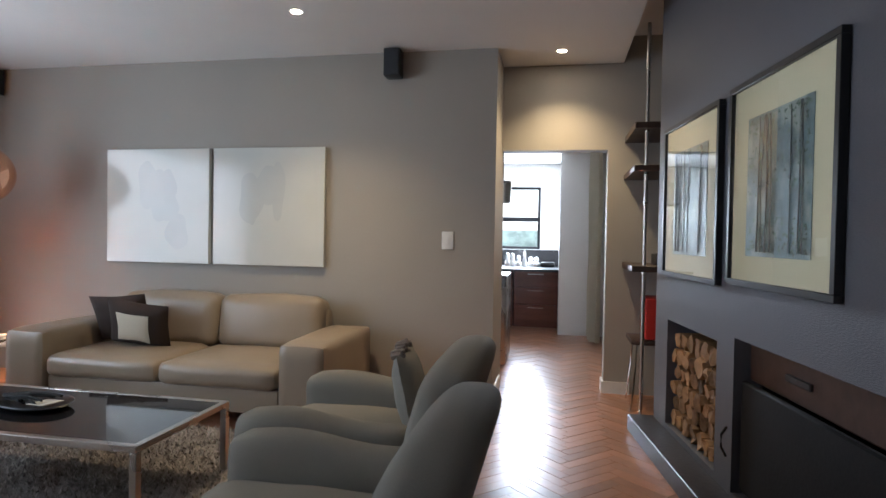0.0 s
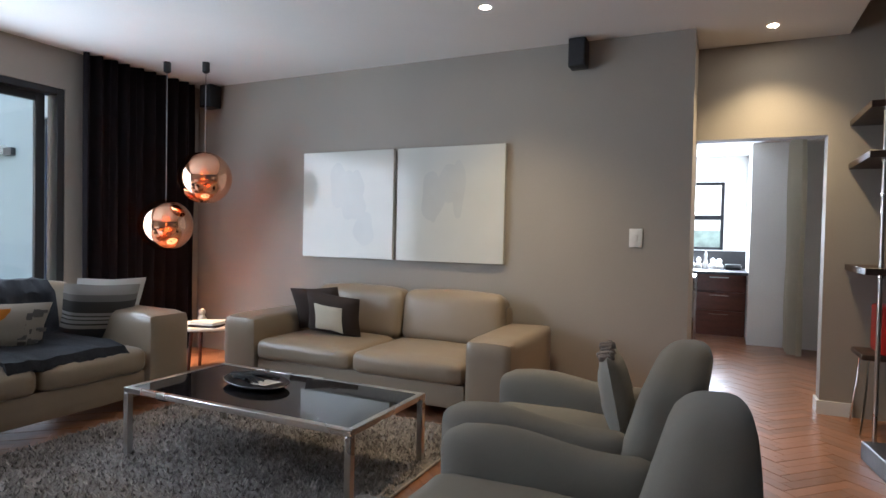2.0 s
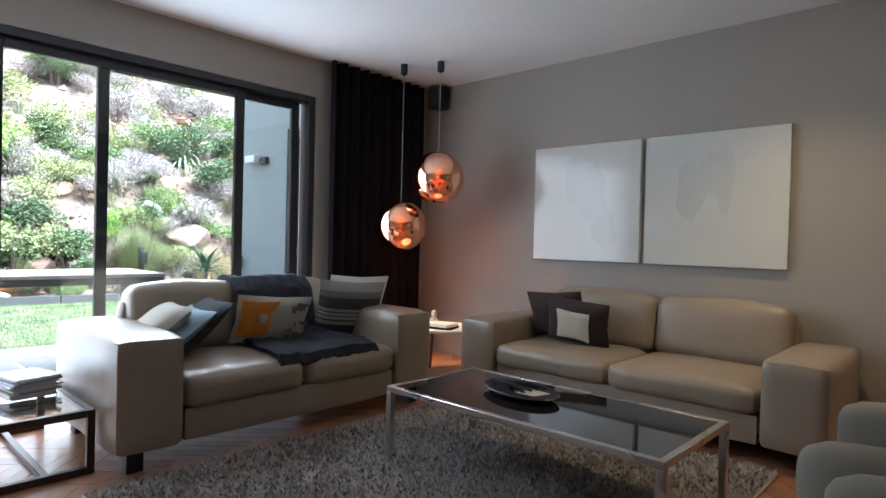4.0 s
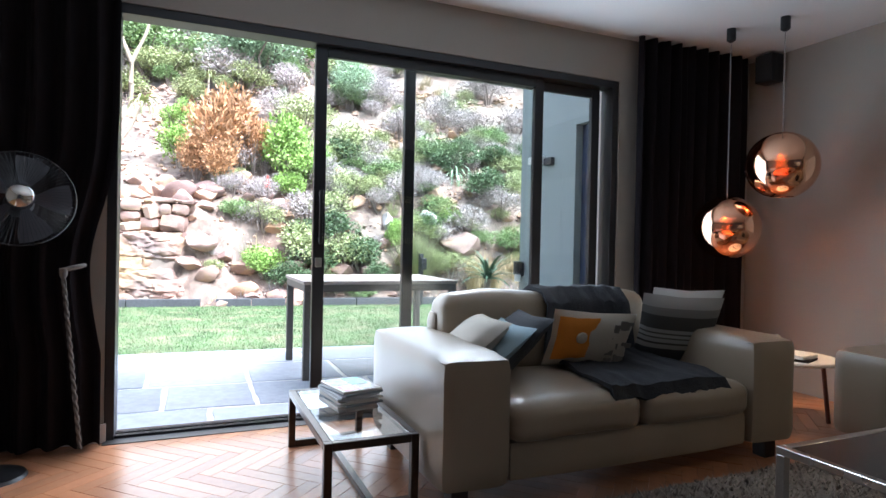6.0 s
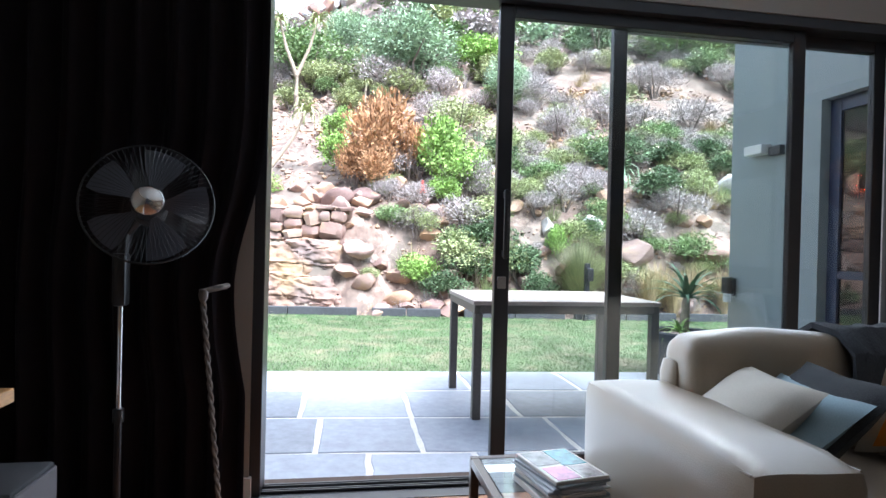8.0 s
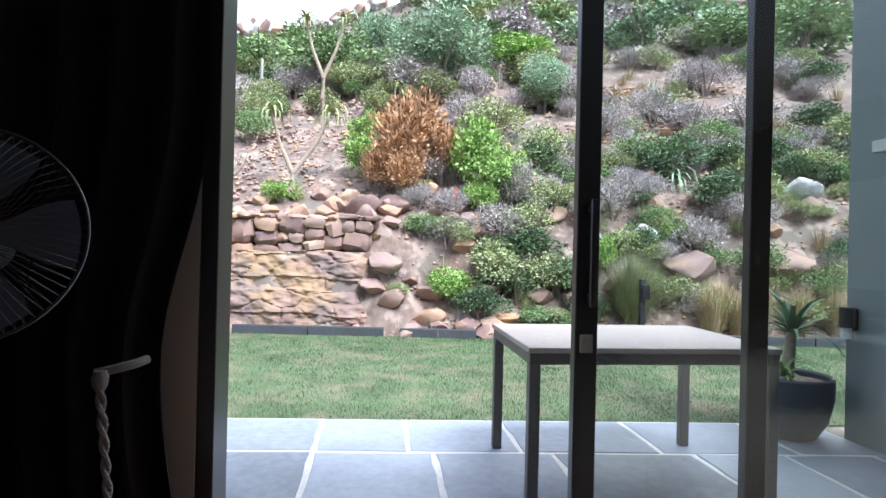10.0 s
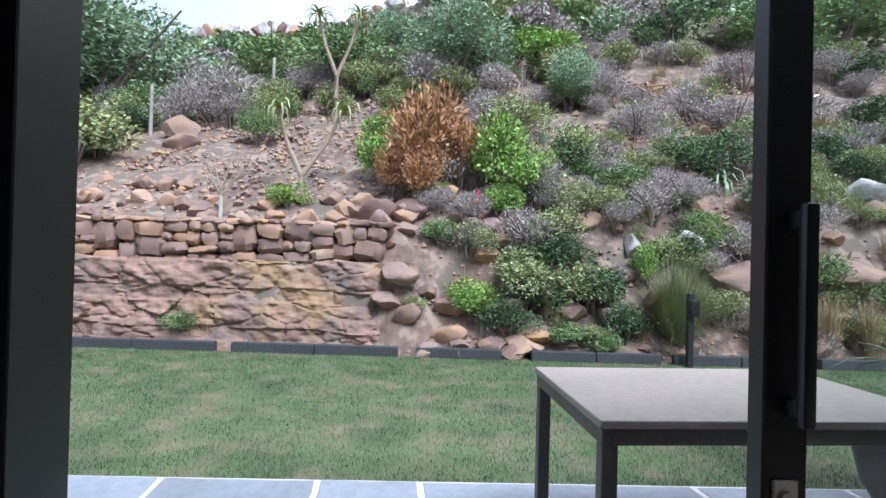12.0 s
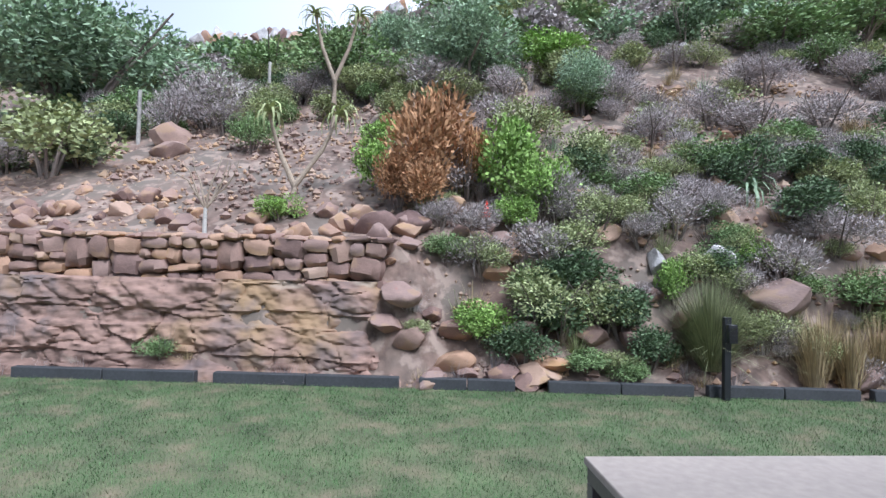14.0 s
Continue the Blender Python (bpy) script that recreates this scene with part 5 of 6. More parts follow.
def filler():
    """The scrub that covers the rest of the slope; far off it is one joined mesh of each colour."""
    rg = random.Random(21)
    k = 0
    while k < 330:
        y = rg.uniform(-9, 15)
        d = 0.9 + 13 * rg.random() ** 1.3 if y > 1.6 else rg.uniform(7.0, 14)
        if y < -5:
            d = rg.uniform(3.5, 14)
        if k < 130:
            y = rg.uniform(1.7, 10)
            d = rg.uniform(0.25, 4.2)
        x = kerb_x(y) - d
        r = rg.uniform(0.26, 0.55) * (1 + d * 0.055)
        kd = rg.choice(("grey", "grey", "sage", "sage", "mid", "grey", "yellow", "dark"))
        if k < 130:
            r *= 0.72
        shrub(kd, x, y, r * 1.15, r * 0.75, k)
        k += 1
    far = {kd: ([], 0) for kd in ("grey", "sage", "mid", "olive")}
    small = {kd: np.array([v.co[:] for v in crown_mesh("far", KINDS[kd][0], 800, 0.15, 5, 10, 0.9).vertices]) for kd in far}
    rows = {kd: [] for kd in far}
    for k in range(460):
        y = rg.uniform(-22, 34)
        d = rg.uniform(12, 36)
        if -18 < y < 3 and d > 23:  # open grass below the rocky crest
            continue
        x = kerb_x(y) - d
        r = rg.uniform(0.4, 0.9) * (1 + d * 0.03)
        kd = rg.choice(("grey", "grey", "sage", "mid", "mid", "olive", "olive"))
        a = rg.random() * 6.28
        c, s_ = math.cos(a), math.sin(a)
        V = small[kd] @ np.array([[c, s_, 0], [-s_, c, 0], [0, 0, 1]]) * np.array([r * 1.25, r * 1.25, r * 0.85])
        rows[kd].append(V + np.array([x, y, hill_z(x, y) + r * 0.6]))
    for kd, vs in rows.items():
        V = np.concatenate(vs)
        n = len(V) // 4
        me = bpy.data.meshes.new("far_scrub")
        me.vertices.add(n * 4)
        me.vertices.foreach_set("co", V.ravel())
        me.loops.add(n * 4)
        me.loops.foreach_set("vertex_index", np.arange(n * 4))
        me.polygons.add(n)
        me.polygons.foreach_set("loop_start", np.arange(n) * 4)
        me.update(calc_edges=True)
        me.materials.append(KINDS[kd][0])
        tagged(new("far_scrub", me), "dense scrub covering the upper hillside", "scrub", kind="stuff")


filler()


def tuft(name, x, y, n, length, spread, mt, label, seed, width=0.004, z=None, cat="grass tuft"):
    """A tuft of arching blades."""
    rg = np.random.RandomState(seed)
    a = rg.uniform(0, 6.28, n)
    t = np.abs(rg.normal(0, spread, n))
    L = length * rg.uniform(0.55, 1.1, n)
    b = rg.uniform(0, 0.12, n)
    c, s = np.cos(a), np.sin(a)
    V = []
    for f, w in ((0, 1.0), (0.5, 0.8), (1.0, 0.15)):
        ang = t * (0.6 + 0.7 * f)
        r, h = b + L * f * np.sin(ang), L * f * np.cos(ang)
        for sg in (-1, 1):
            V.append(np.stack([c * r - s * width * w * sg, s * r + c * width * w * sg, np.maximum(h, 0)], 1))
    V = np.stack(V, 1).reshape(-1, 3)
    F = []
    for i in range(n):
        o = i * 6
        F += [(o, o + 1, o + 3, o + 2), (o + 2, o + 3, o + 5, o + 4)]
    me = bpy.data.meshes.new(name)
    me.from_pydata(V.tolist(), [], F)
    me.materials.append(mt)
    ob = new(name, me)
    ob.location = (x, y, (max(-0.06, hill_z(x, y)) - 0.02) if z is None else z)
    return tagged(ob, label, cat)


tuft("reed_clump", -12.3, 5.15, 2600, 1.15, 0.42, L_REED, "dense green brown reed clump behind the kerb", 1)
for i, (x, y) in enumerate(((-11.95, 6.3), (-11.9, 6.75), (-12.0, 7.2), (-11.85, 7.7), (-12.1, 6.55), (-11.8, 8.3))):
    tuft("dry_grass_clump", x, y, 420, 0.85, 0.24, L_STRAW, "tall straw coloured dry grass clump", 10 + i)
rgt = random.Random(31)
for i in range(70):
    y = rgt.uniform(1.2, 9.5)
    x = kerb_x(y) - rgt.uniform(0.3, 3.2)
    tuft("twig_clump", x, y, 120, rgt.uniform(0.25, 0.5), 0.85, rgt.choice((L_GREY, M_DEAD, L_SAGE, L_STRAW)), "dry twiggy undergrowth on the bank", 300 + i, 0.004, cat="undergrowth")
for i in range(34):
    y = rgt.uniform(-5.5, 9)
    x = kerb_x(y) - rgt.uniform(0.12, 0.42)
    tuft("dry_grass_clump", x, y, 90, rgt.uniform(0.15, 0.34), 0.6, rgt.choice((L_STRAW, L_GREY, L_GREY)), "small dry grass tuft behind the kerb", 40 + i, 0.003)
for i in range(50):
    y = rgt.uniform(1.5, 14)
    x = kerb_x(y) - rgt.uniform(1.2, 12)
    tuft("dry_grass_clump", x, y, 110, rgt.uniform(0.3, 0.6), 0.55, rgt.choice((L_STRAW, L_STRAW, L_GREY, L_OLIVE)), "dry grass tuft on the slope", 90 + i, 0.005)


def rosette(x, y, z, r, n, mt, seed, name="aloe", label="spiky blue green aloe rosette", droop=0.4, m=None, parent=None, w=0.12):
    rg = random.Random(seed)
    bm = B()
    for k in range(n):
        a = k * 2.4 + rg.uniform(-.2, .2)
        el = 0.15 + 1.2 * (k / n)
        L = r * rg.uniform(0.75, 1.05)
        g = []
        for i in range(6):
            f = i / 5
            e = el - droop * f * f * 1.8
            rr = L * f * math.cos(e)
            h = L * f * math.sin(max(-1.2, e))
            wd = L * w * (1 - f) ** 0.7
            c, s = math.cos(a), math.sin(a)
            g.append([bm.verts.new((x + c * rr - s * wd * q, y + s * rr + c * wd * q, z + h + (0.35 * wd if q else 0))) for q in (-1, 0, 1)])
        for p, q in zip(g, g[1:]):
            for j in range(2):
                bm.faces.new((p[j], p[j + 1], q[j + 1], q[j]))
    if parent is not None:
        return part(name, bm, mt, parent)
    return tagged(part(name, bm, mt), label, "plant")


def tree_aloe(x, y, fork, heads, rad, label, seed, lean=0.0):
    """A forked tree aloe: bare pale stems with a rosette at each tip."""
    z = hill_z(x, y)
    t = thing("tree_aloe", label, "tree", None, "tree aloes")
    bm = B()
    tube(bm, [(x, y, z - 0.1), (x + 0.02, y + lean * 0.5, z + fork * 0.5), (x, y + lean, z + fork)], rad, 8, 0.7)
    for hx, hy, hz_ in heads:
        e = (x + hx, y + lean + hy, z + hz_)
        mid = (x + hx * 0.45, y + lean + hy * 0.62, z + fork + (hz_ - fork) * 0.5)
        tube(bm, [(x, y + lean, z + fork - 0.02), mid, e], rad * 0.75, 8, 0.5)
    part("trunk", bm, M_BARK, t)
    for i, (hx, hy, hz_) in enumerate(heads):
        rosette(x + hx, y + lean + hy, z + hz_, rad * 7.5, 20, L_SAGE, seed + i, "rosette", parent=t, droop=0.75, w=0.09)


tree_aloe(-14.9, -0.68, 0.3, [(0.1, -0.42, 1.45), (-0.1, 0.7, 1.5)], 0.065, "forked pale tree aloe above the stone wall", 3)
tree_aloe(-19.5, -0.6, 1.2, [(0.0, -0.5, 2.75), (0.0, 0.55, 2.8)], 0.075, "tall forked tree aloe with spiky heads", 7)
tree_aloe(-19.0, 1.35, 0.75, [(0.0, 0.03, 0.95)], 0.04, "small single stemmed tree aloe", 9)
rosette(-20.81, 4.18, 6.35, 0.75, 26, L_STRAW, 4, "dead_aloe", "dry brown aloe with hanging dead leaves", 1.1)
rosette(-18.74, 7.33, hill_z(-18.74, 7.33), 0.8, 30, L_STRAW, 5, "yucca", "straw coloured spiky yucca on the slope", 0.5, w=0.06)
rosette(-15.76, 9.06, hill_z(-15.76, 9.06), 0.55, 26, L_STRAW, 6, "yucca", "straw coloured spiky yucca on the slope", 0.4, w=0.06)
rosette(-14.2, 6.8, hill_z(-14.2, 6.8) + 0.15, 0.6, 30, L_OLIVE, 8, "fern_aloe", "green strappy leaved plant on the slope", 0.9, w=0.07)
rosette(-13.55, 2.3, hill_z(-13.55, 2.3), 0.4, 26, L_GREY, 12, "dead_aloe", "dry grey aloe rosette on the bank", 0.8)


def bare_tree():
    x, y = -13.75, -1.75
    z = hill_z(x, y)
    t = thing("bare_sapling", "small leafless pale grey sapling on the terrace", "tree")
    bm = B()
    tube(bm, [(x, y, z - 0.05), (x, y + 0.01, z + 0.42)], 0.035, 8, 0.8)
    part("trunk", bm, mat("whitish_bark", (0.5, 0.48, 0.44), 0.9, grain=40, amount=0.2), t)
    rg = random.Random(6)
    for k in range(7):
        bm = B()
        a = -1 if k % 2 else 1
        p = [(x, y + 0.01, z + 0.4)]
        for i in range(4):
            q = p[-1]
            p.append((q[0] + rg.uniform(-.08, .08), q[1] + a * rg.uniform(0.03, 0.16), q[2] + rg.uniform(0.08, 0.24)))
        tube(bm, p, 0.018, 6, 0.25)
        part("branch", bm, M_BARK, t)


bare_tree()


def flower():
    x, y = -13.62, 2.38
    z = hill_z(x, y)
    f = thing("red_flower_spike", "bright red aloe flower spike among shrubs", "flower")
    bm = B()
    cyl(bm, (x, y, z), (x, y, z + 0.5), 0.012)
    part("stem", bm, M_DEAD, f)
    bm = B()
    rg = random.Random(1)
    for k in range(46):
        a, h = rg.random() * 6.28, rg.random()
        r = 0.075 * (1 - h * 0.8)
        cyl(bm, (x, y, z + 0.48 + 0.22 * h), (x + r * math.cos(a), y + r * math.sin(a), z + 0.46 + 0.22 * h), 0.012, 0.004, 5)
    part("petals", bm, M_RED, f)


flower()


# ---- rocks
def rock_mesh(seed, rough=0.28, sub=3):
    bm = B()
    bmesh.ops.create_icosphere(bm, subdivisions=sub, radius=1)
    o = Vector((seed * 3.1, seed * 1.7, seed))
    for v in bm.verts:
        p = v.co.copy()
        # flatten along a few planes for a split look
        for k in range(7):
            nrm = Vector((math.sin(k * 2.1 + seed), math.cos(k * 1.3 + seed * 2), math.sin(k * 0.9 + seed * 3))).normalized()
            dd = p.dot(nrm) - (0.62 + 0.1 * math.sin(k + seed))
            if dd > 0:
                p -= nrm * dd * 0.9
        p *= 1 + rough * 0.5 * noise.noise(p * 1.6 + o) + 0.08 * noise.noise(p * 5 + o)
        v.co = p
    me = bpy.data.meshes.new("rock")
    bm.to_mesh(me)
    bm.free()
    return me


ROCKS = []
for i in range(6):
    me = rock_mesh(i + 1)
    me.materials.append(M_STONE)
    for p in me.polygons:
        p.use_smooth = True
    me.set_sharp_from_angle(angle=radians(32))
    ROCKS.append(me)
PALES = []
for i in range(2):
    me = ROCKS[i].copy()
    me.materials.clear()
    me.materials.append(M_PALE)
    PALES.append(me)


def boulder(x, y, rx, ry, rz, i, label="weathered sandstone boulder on the slope", dz=0.0, pale=False, name="boulder"):
    o = new(name, (PALES[i % 2] if pale else ROCKS[i % 6]))
    o.matrix_basis = Matrix.Translation((x, y, hill_z(x, y) + rz * 0.35 + dz)) @ Matrix.Rotation(i * 1.7, 4, "Z") @ Matrix.Diagonal((rx, ry, rz, 1))
    return tagged(o, label, "rock", "hillside boulders")


boulder(-13.42, 0.85, 0.3, 0.36, 0.3, 1, "large rounded orange boulder at the end of the wall", -0.15)
boulder(-13.75, 0.72, 0.3, 0.36, 0.24, 2, "large tan boulder on top of the wall end")
boulder(-13.9, 0.2, 0.22, 0.26, 0.18, 3), boulder(-14.2, 0.45, 0.2, 0.24, 0.18, 4)
boulder(-12.75, 6.4, 0.45, 0.6, 0.32, 0), boulder(-12.65, 7.8, 0.4, 0.65, 0.3, 5, "broad golden sandstone boulder beside dry grass")
boulder(-13.2, 4.8, 0.18, 0.16, 0.22, 2, "pale upright rock between bushes", pale=True), boulder(-13.1, 5.65, 0.3, 0.34, 0.26, 1, "pale sandstone rock between bushes", pale=True)
boulder(-21.9, 9.4, 0.45, 0.5, 0.5, 0, "big pale rock high on the slope", pale=True), boulder(-13.6, 8.95, 0.35, 0.5, 0.3, 1, "white quartz rock on the slope", pale=True)
boulder(-19.1, -4.3, 0.5, 0.55, 0.4, 3, "orange tan boulder on the bare slope"), boulder(-18.2, -4.0, 0.4, 0.45, 0.25, 4)
rgb = random.Random(77)
for i in range(46):
    y = rgb.uniform(-5.2, 0.9)
    d = 1.05 + 0.9 * rgb.random() ** 1.5 + (1.0 if y < -2 else 0) * rgb.random()
    r = rgb.uniform(0.07, 0.18)
    boulder(kerb_x(y) - d, y, r * 1.2, r * 1.4, r, i, "loose brown field stone heaped behind the wall")
for i in range(60):
    y = rgb.uniform(1.2, 11)
    d = rgb.uniform(0.25, 6)
    r = rgb.uniform(0.06, 0.2)
    boulder(kerb_x(y) - d, y, r * 1.2, r * 1.4, r, i, "weathered stone half buried in the bank")
for i in range(55):
    y = rgb.uniform(1.0, 9.0) if i > 30 else rgb.uniform(0.9, 3.2)
    d = rgb.uniform(0.12, 1.7)
    r = rgb.uniform(0.07, 0.24)
    boulder(kerb_x(y) - d, y, r * 1.2, r * 1.5, r * 0.8, i, "broken brown sandstone rock at the foot of the bank")
for i in range(34):
    y = -13 + 0.42 * i + rgb.uniform(-.1, .1)
    d = 33.0 + rgb.uniform(-.6, .6)
    boulder(kerb_x(y) - d, y, 0.7, rgb.uniform(0.4, 0.8), rgb.uniform(0.5, 0.95), i, "pale cliff rock on the hill crest", 0.3, pale=i % 2 == 0)


def rubble():
    """Small loose stones on the bare parts of the slope, too many to count."""
    rg = random.Random(14)
    bm = B()
    V, F = [], []
    for k in range(6500):
        y = rg.uniform(-7, 12)
        d = rg.uniform(1.0, 9) if y < 1.2 else rg.uniform(0.15, 9)
        x = kerb_x(y) - d
        r = rg.uniform(0.012, 0.055) * (1 + d * 0.06)
        if k % 9 == 0:
            r *= 1.9
        z = hill_z(x, y) + 0.05 * noise.noise(Vector((x, y, 0)) * 0.9)
        o = len(V)
        a = rg.random() * 6.28
        for q in ((1, 0, 0), (0, 1, 0), (-1, 0, 0), (0, -1, 0), (0, 0, 0.9), (0, 0, -0.9)):
            s = r * rg.uniform(0.7, 1.4)
            V.append((x + s * (q[0] * math.cos(a) - q[1] * math.sin(a)), y + s * (q[0] * math.sin(a) + q[1] * math.cos(a)), z + s * q[2]))
        for i in range(4):
            F += [(o + i, o + (i + 1) % 4, o + 4), (o + (i + 1) % 4, o + i, o + 5)]
    me = bpy.data.meshes.new("rubble")
    me.from_pydata(V, [], F)
    me.materials.append(M_STONES)
    tagged(new("rubble", me), "loose brown stones scattered over the slope", "stones", kind="stuff")


rubble()


def rock_face():
    """The natural ledge under the dry stone wall: broken layers of sandstone."""
    bm = B()
    ny, nz = 380, 70
    g = []
    for j in range(nz + 1):
        v = j / nz
        z = -0.1 + 1.33 * v
        row = []
        for i in range(ny + 1):
            y = -9 + 10.6 * i / ny
            e = smooth(0.6, 1.6, y)
            d = 0.16 + 0.3 * v
            # broken blocks, flatter than they are high, with open cracks
            q = Vector((y * 1.5 + 0.25 * noise.noise(Vector((y * 2, z * 3, 9))), z * 2.6 + 0.05 * y + 0.3 * noise.noise(Vector((y, z, 4))), 0.3))
            ds_, ps_ = noise.voronoi(q)
            d += 0.09 * (noise.noise(ps_[0] * 3.7) + 0.2)
            d += 0.04 * smooth(0.4, 0.6, math.sin(z * 11 + 1.5 * noise.noise(Vector((y * 0.7, 0, 3)))))
            d += 0.03 * math.exp(-((ds_[1] - ds_[0]) / 0.04) ** 2)
            d += 0.1 * noise.noise(Vector((y * 1.8, z * 2.6, 1))) + 0.05 * noise.noise(Vector((y * 6, z * 9, 2))) + 0.025 * noise.noise(Vector((y * 15, z * 22, 5)))
            d += 0.9 * e
            row.append(bm.verts.new((kerb_x(y) - d, y, z)))
        g.append(row)
    for a, b in zip(g, g[1:]):
        for i in range(ny):
            bm.faces.new((a[i], b[i], b[i + 1], a[i + 1])[::-1])
    ob = part("rock_ledge", bm, M_ROCK)
    tagged(ob, "layered tan and purple sandstone ledge behind the kerb", "rock", kind="structure")


rock_face()


# ---- fence posts, bollard, outdoor wall, table, pot
for x, y, h in ((-22.0, -2.75, 1.5), (-19.26, -5.13, 1.3)):
    bm = B()
    cyl(bm, (x, y, hill_z(x, y) - 0.1), (x, y + 0.01, hill_z(x, y) + h), 0.05, 0.045, 10)
    tagged(part("fence_post", bm, mat("grey_weathered_post", (0.4, 0.38, 0.35), 0.9, grain=30, amount=0.25)), "weathered grey wooden fence post on the hill", "post", "fence posts")
bo = thing("garden_bollard", "black bollard light standing at the lawn edge", "bollard light", pose(-11.68, 5.0, -0.05))
bm = B()
bx(bm, -0.035, 0.035, -0.04, 0.04, 0, 0.98, 0.004, 1)
part("post", bm, M_FRAME, bo)
bm = B()
bx(bm, 0.036, 0.11, -0.035, 0.075, 0.68, 0.9, 0.006, 1)
hd = part("lamp_head", bm, M_FRAME, bo)
for k in range(4):
    bm = B()
    bx(bm, 0.111, 0.117, -0.03, 0.07, 0.71 + 0.045 * k, 0.73 + 0.045 * k)
    part("louvre", bm, M_BLACK, hd, smooth=False)


def wing_wall():
    y = 4.5
    slab("wall_outside", [(-7.2, -6.15, y, y + 0.25, -0.1, 3.6), (-5.35, WX - 0.25, y, y + 0.25, -0.1, 3.6), (-6.15, -5.35, y, y + 0.25, 2.36, 3.6)], M_EXT, "grey green plastered wing wall beside the terrace", "wall")
    slab("wall_outside_far", [(-7.2, -5.1, 6.6, 6.8, -0.1, 3.6)], M_EXT, "grey plastered wall beyond", "wall")
    d = tagged(thing("door_2", "dark blue framed glazed side door, closed", "door"), kind="structure")
    bm = B()
    for a in ((-6.15, -6.05, 0, 2.36), (-5.45, -5.35, 0, 2.36), (-6.05, -5.45, 2.26, 2.36), (-6.05, -5.45, 0, 0.12), (-6.05, -5.45, 1.0, 1.06)):
        bx(bm, a[0], a[1], y + 0.08, y + 0.13, a[2], a[3], 0.003, 1)
    part("door_frame", bm, mat("dark_blue_paint", (0.02, 0.03, 0.06), 0.4, grain=60, amount=0.1), d)
    bm = B()
    bx(bm, -6.05, -5.45, y + 0.1, y + 0.106, 0.12, 2.26)
    g = part("pane", bm, M_DGLASS, d, smooth=False)
    bm = B()
    tube(bm, [(-5.48, y + 0.08, 1.05), (-5.48, y + 0.03, 1.05), (-5.58, y + 0.03, 1.05)], 0.009)
    part("door_handle", bm, M_STEEL, d)
    w = thing("wall_light", "pale box shaped outdoor wall light", "lamp")
    bm = B()
    bx(bm, -6.9, -6.68, y - 0.1, y, 2.03, 2.11, 0.004, 1)
    part("body", bm, mat("pale_grey_metal", (0.6, 0.6, 0.58), 0.4, grain=50, amount=0.05), w)
    bm = B()
    bx(bm, -6.66, -6.52, y - 0.05, y, 2.0, 2.08, 0.004, 1)
    part("mount", bm, M_FRAME, w)
    w = thing("wall_light", "small black and white outdoor wall light low on the wall", "lamp")
    bm = B()
    cyl(bm, (-7.12, y - 0.07, 0.8), (-7.12, y - 0.07, 0.95), 0.05)
    part("hood", bm, M_FRAME, w)
    bm = B()
    cyl(bm, (-7.12, y - 0.07, 0.72), (-7.12, y - 0.07, 0.8), 0.035)
    part("diffuser", bm, M_WHITE, w)
    bm = B()
    bx(bm, -7.15, -7.09, y - 0.03, y, 0.78, 0.94, 0.004, 1)
    part("bracket", bm, M_FRAME, w)


wing_wall()


def outdoor_table():
    x0, x1, y0, y1, h = -7.13, -6.14, 1.82, 3.22, 0.8
    t = thing("outdoor_table", "pale topped outdoor table with grey metal frame on paving", "table")
    bm = B()
    bx(bm, x0, x1, y0, y1, h - 0.03, h, 0.004, 1)
    part("tabletop", bm, M_TTOP, t, "weathered pale stone top")
    bm = B()
    for a in ((x0 + .01, x1 - .01, y0 + .01, y0 + .05), (x0 + .01, x1 - .01, y1 - .05, y1 - .01), (x0 + .01, x0 + .05, y0 + .05, y1 - .05), (x1 - .05, x1 - .01, y0 + .05, y1 - .05)):
        bx(bm, *a, h - 0.09, h - 0.03, 0.003, 1)
    part("apron", bm, M_TLEG, t)
    for x in (x0 + .01, x1 - .07):
        for y in (y0 + .01, y1 - .07):
            bm = B()
            bx(bm, x, x + 0.06, y, y + 0.06, -0.03, h - 0.09, 0.004, 1)
            part("leg", bm, M_TLEG, t)


outdoor_table()


def pot():
    x, y = -7.32, 4.12
    p = thing("plant_pot", "dark grey round pot on the paving", "pot", pose(x, y, -0.03))
    bm = B()
    lathe(bm, [(0.001, 0.0), (0.2, 0.0), (0.27, 0.12), (0.31, 0.3), (0.31, 0.44), (0.295, 0.455), (0.28, 0.44), (0.28, 0.4), (0.001, 0.4)], seg=40)
    part("shell", bm, mat("dark_grey_pot", (0.04, 0.042, 0.05), 0.6, grain=60, amount=0.15), p)
    bm = B()
    lathe(bm, [(0.001, 0.41), (0.28, 0.405)], seg=24)
    part("soil", bm, M_EARTH, p)
    a = thing("potted_aloe", "spiky green aloe growing in the grey pot", "plant", pose(x, y, 0.37))
    bm = B()
    cyl(bm, (0, 0, 0), (0.02, 0.02, 0.38), 0.05, 0.035)
    part("stem", bm, M_BARK, a)
    rosette(0.02, 0.02, 0.36, 0.46, 26, L_ALOE, 2, "leaves", parent=a, droop=0.25, w=0.07)
    rosette(0.1, -0.1, 0.05, 0.22, 20, L_BRIGHT, 5, "small_leaves", parent=a, droop=0.4, w=0.1)


pot()


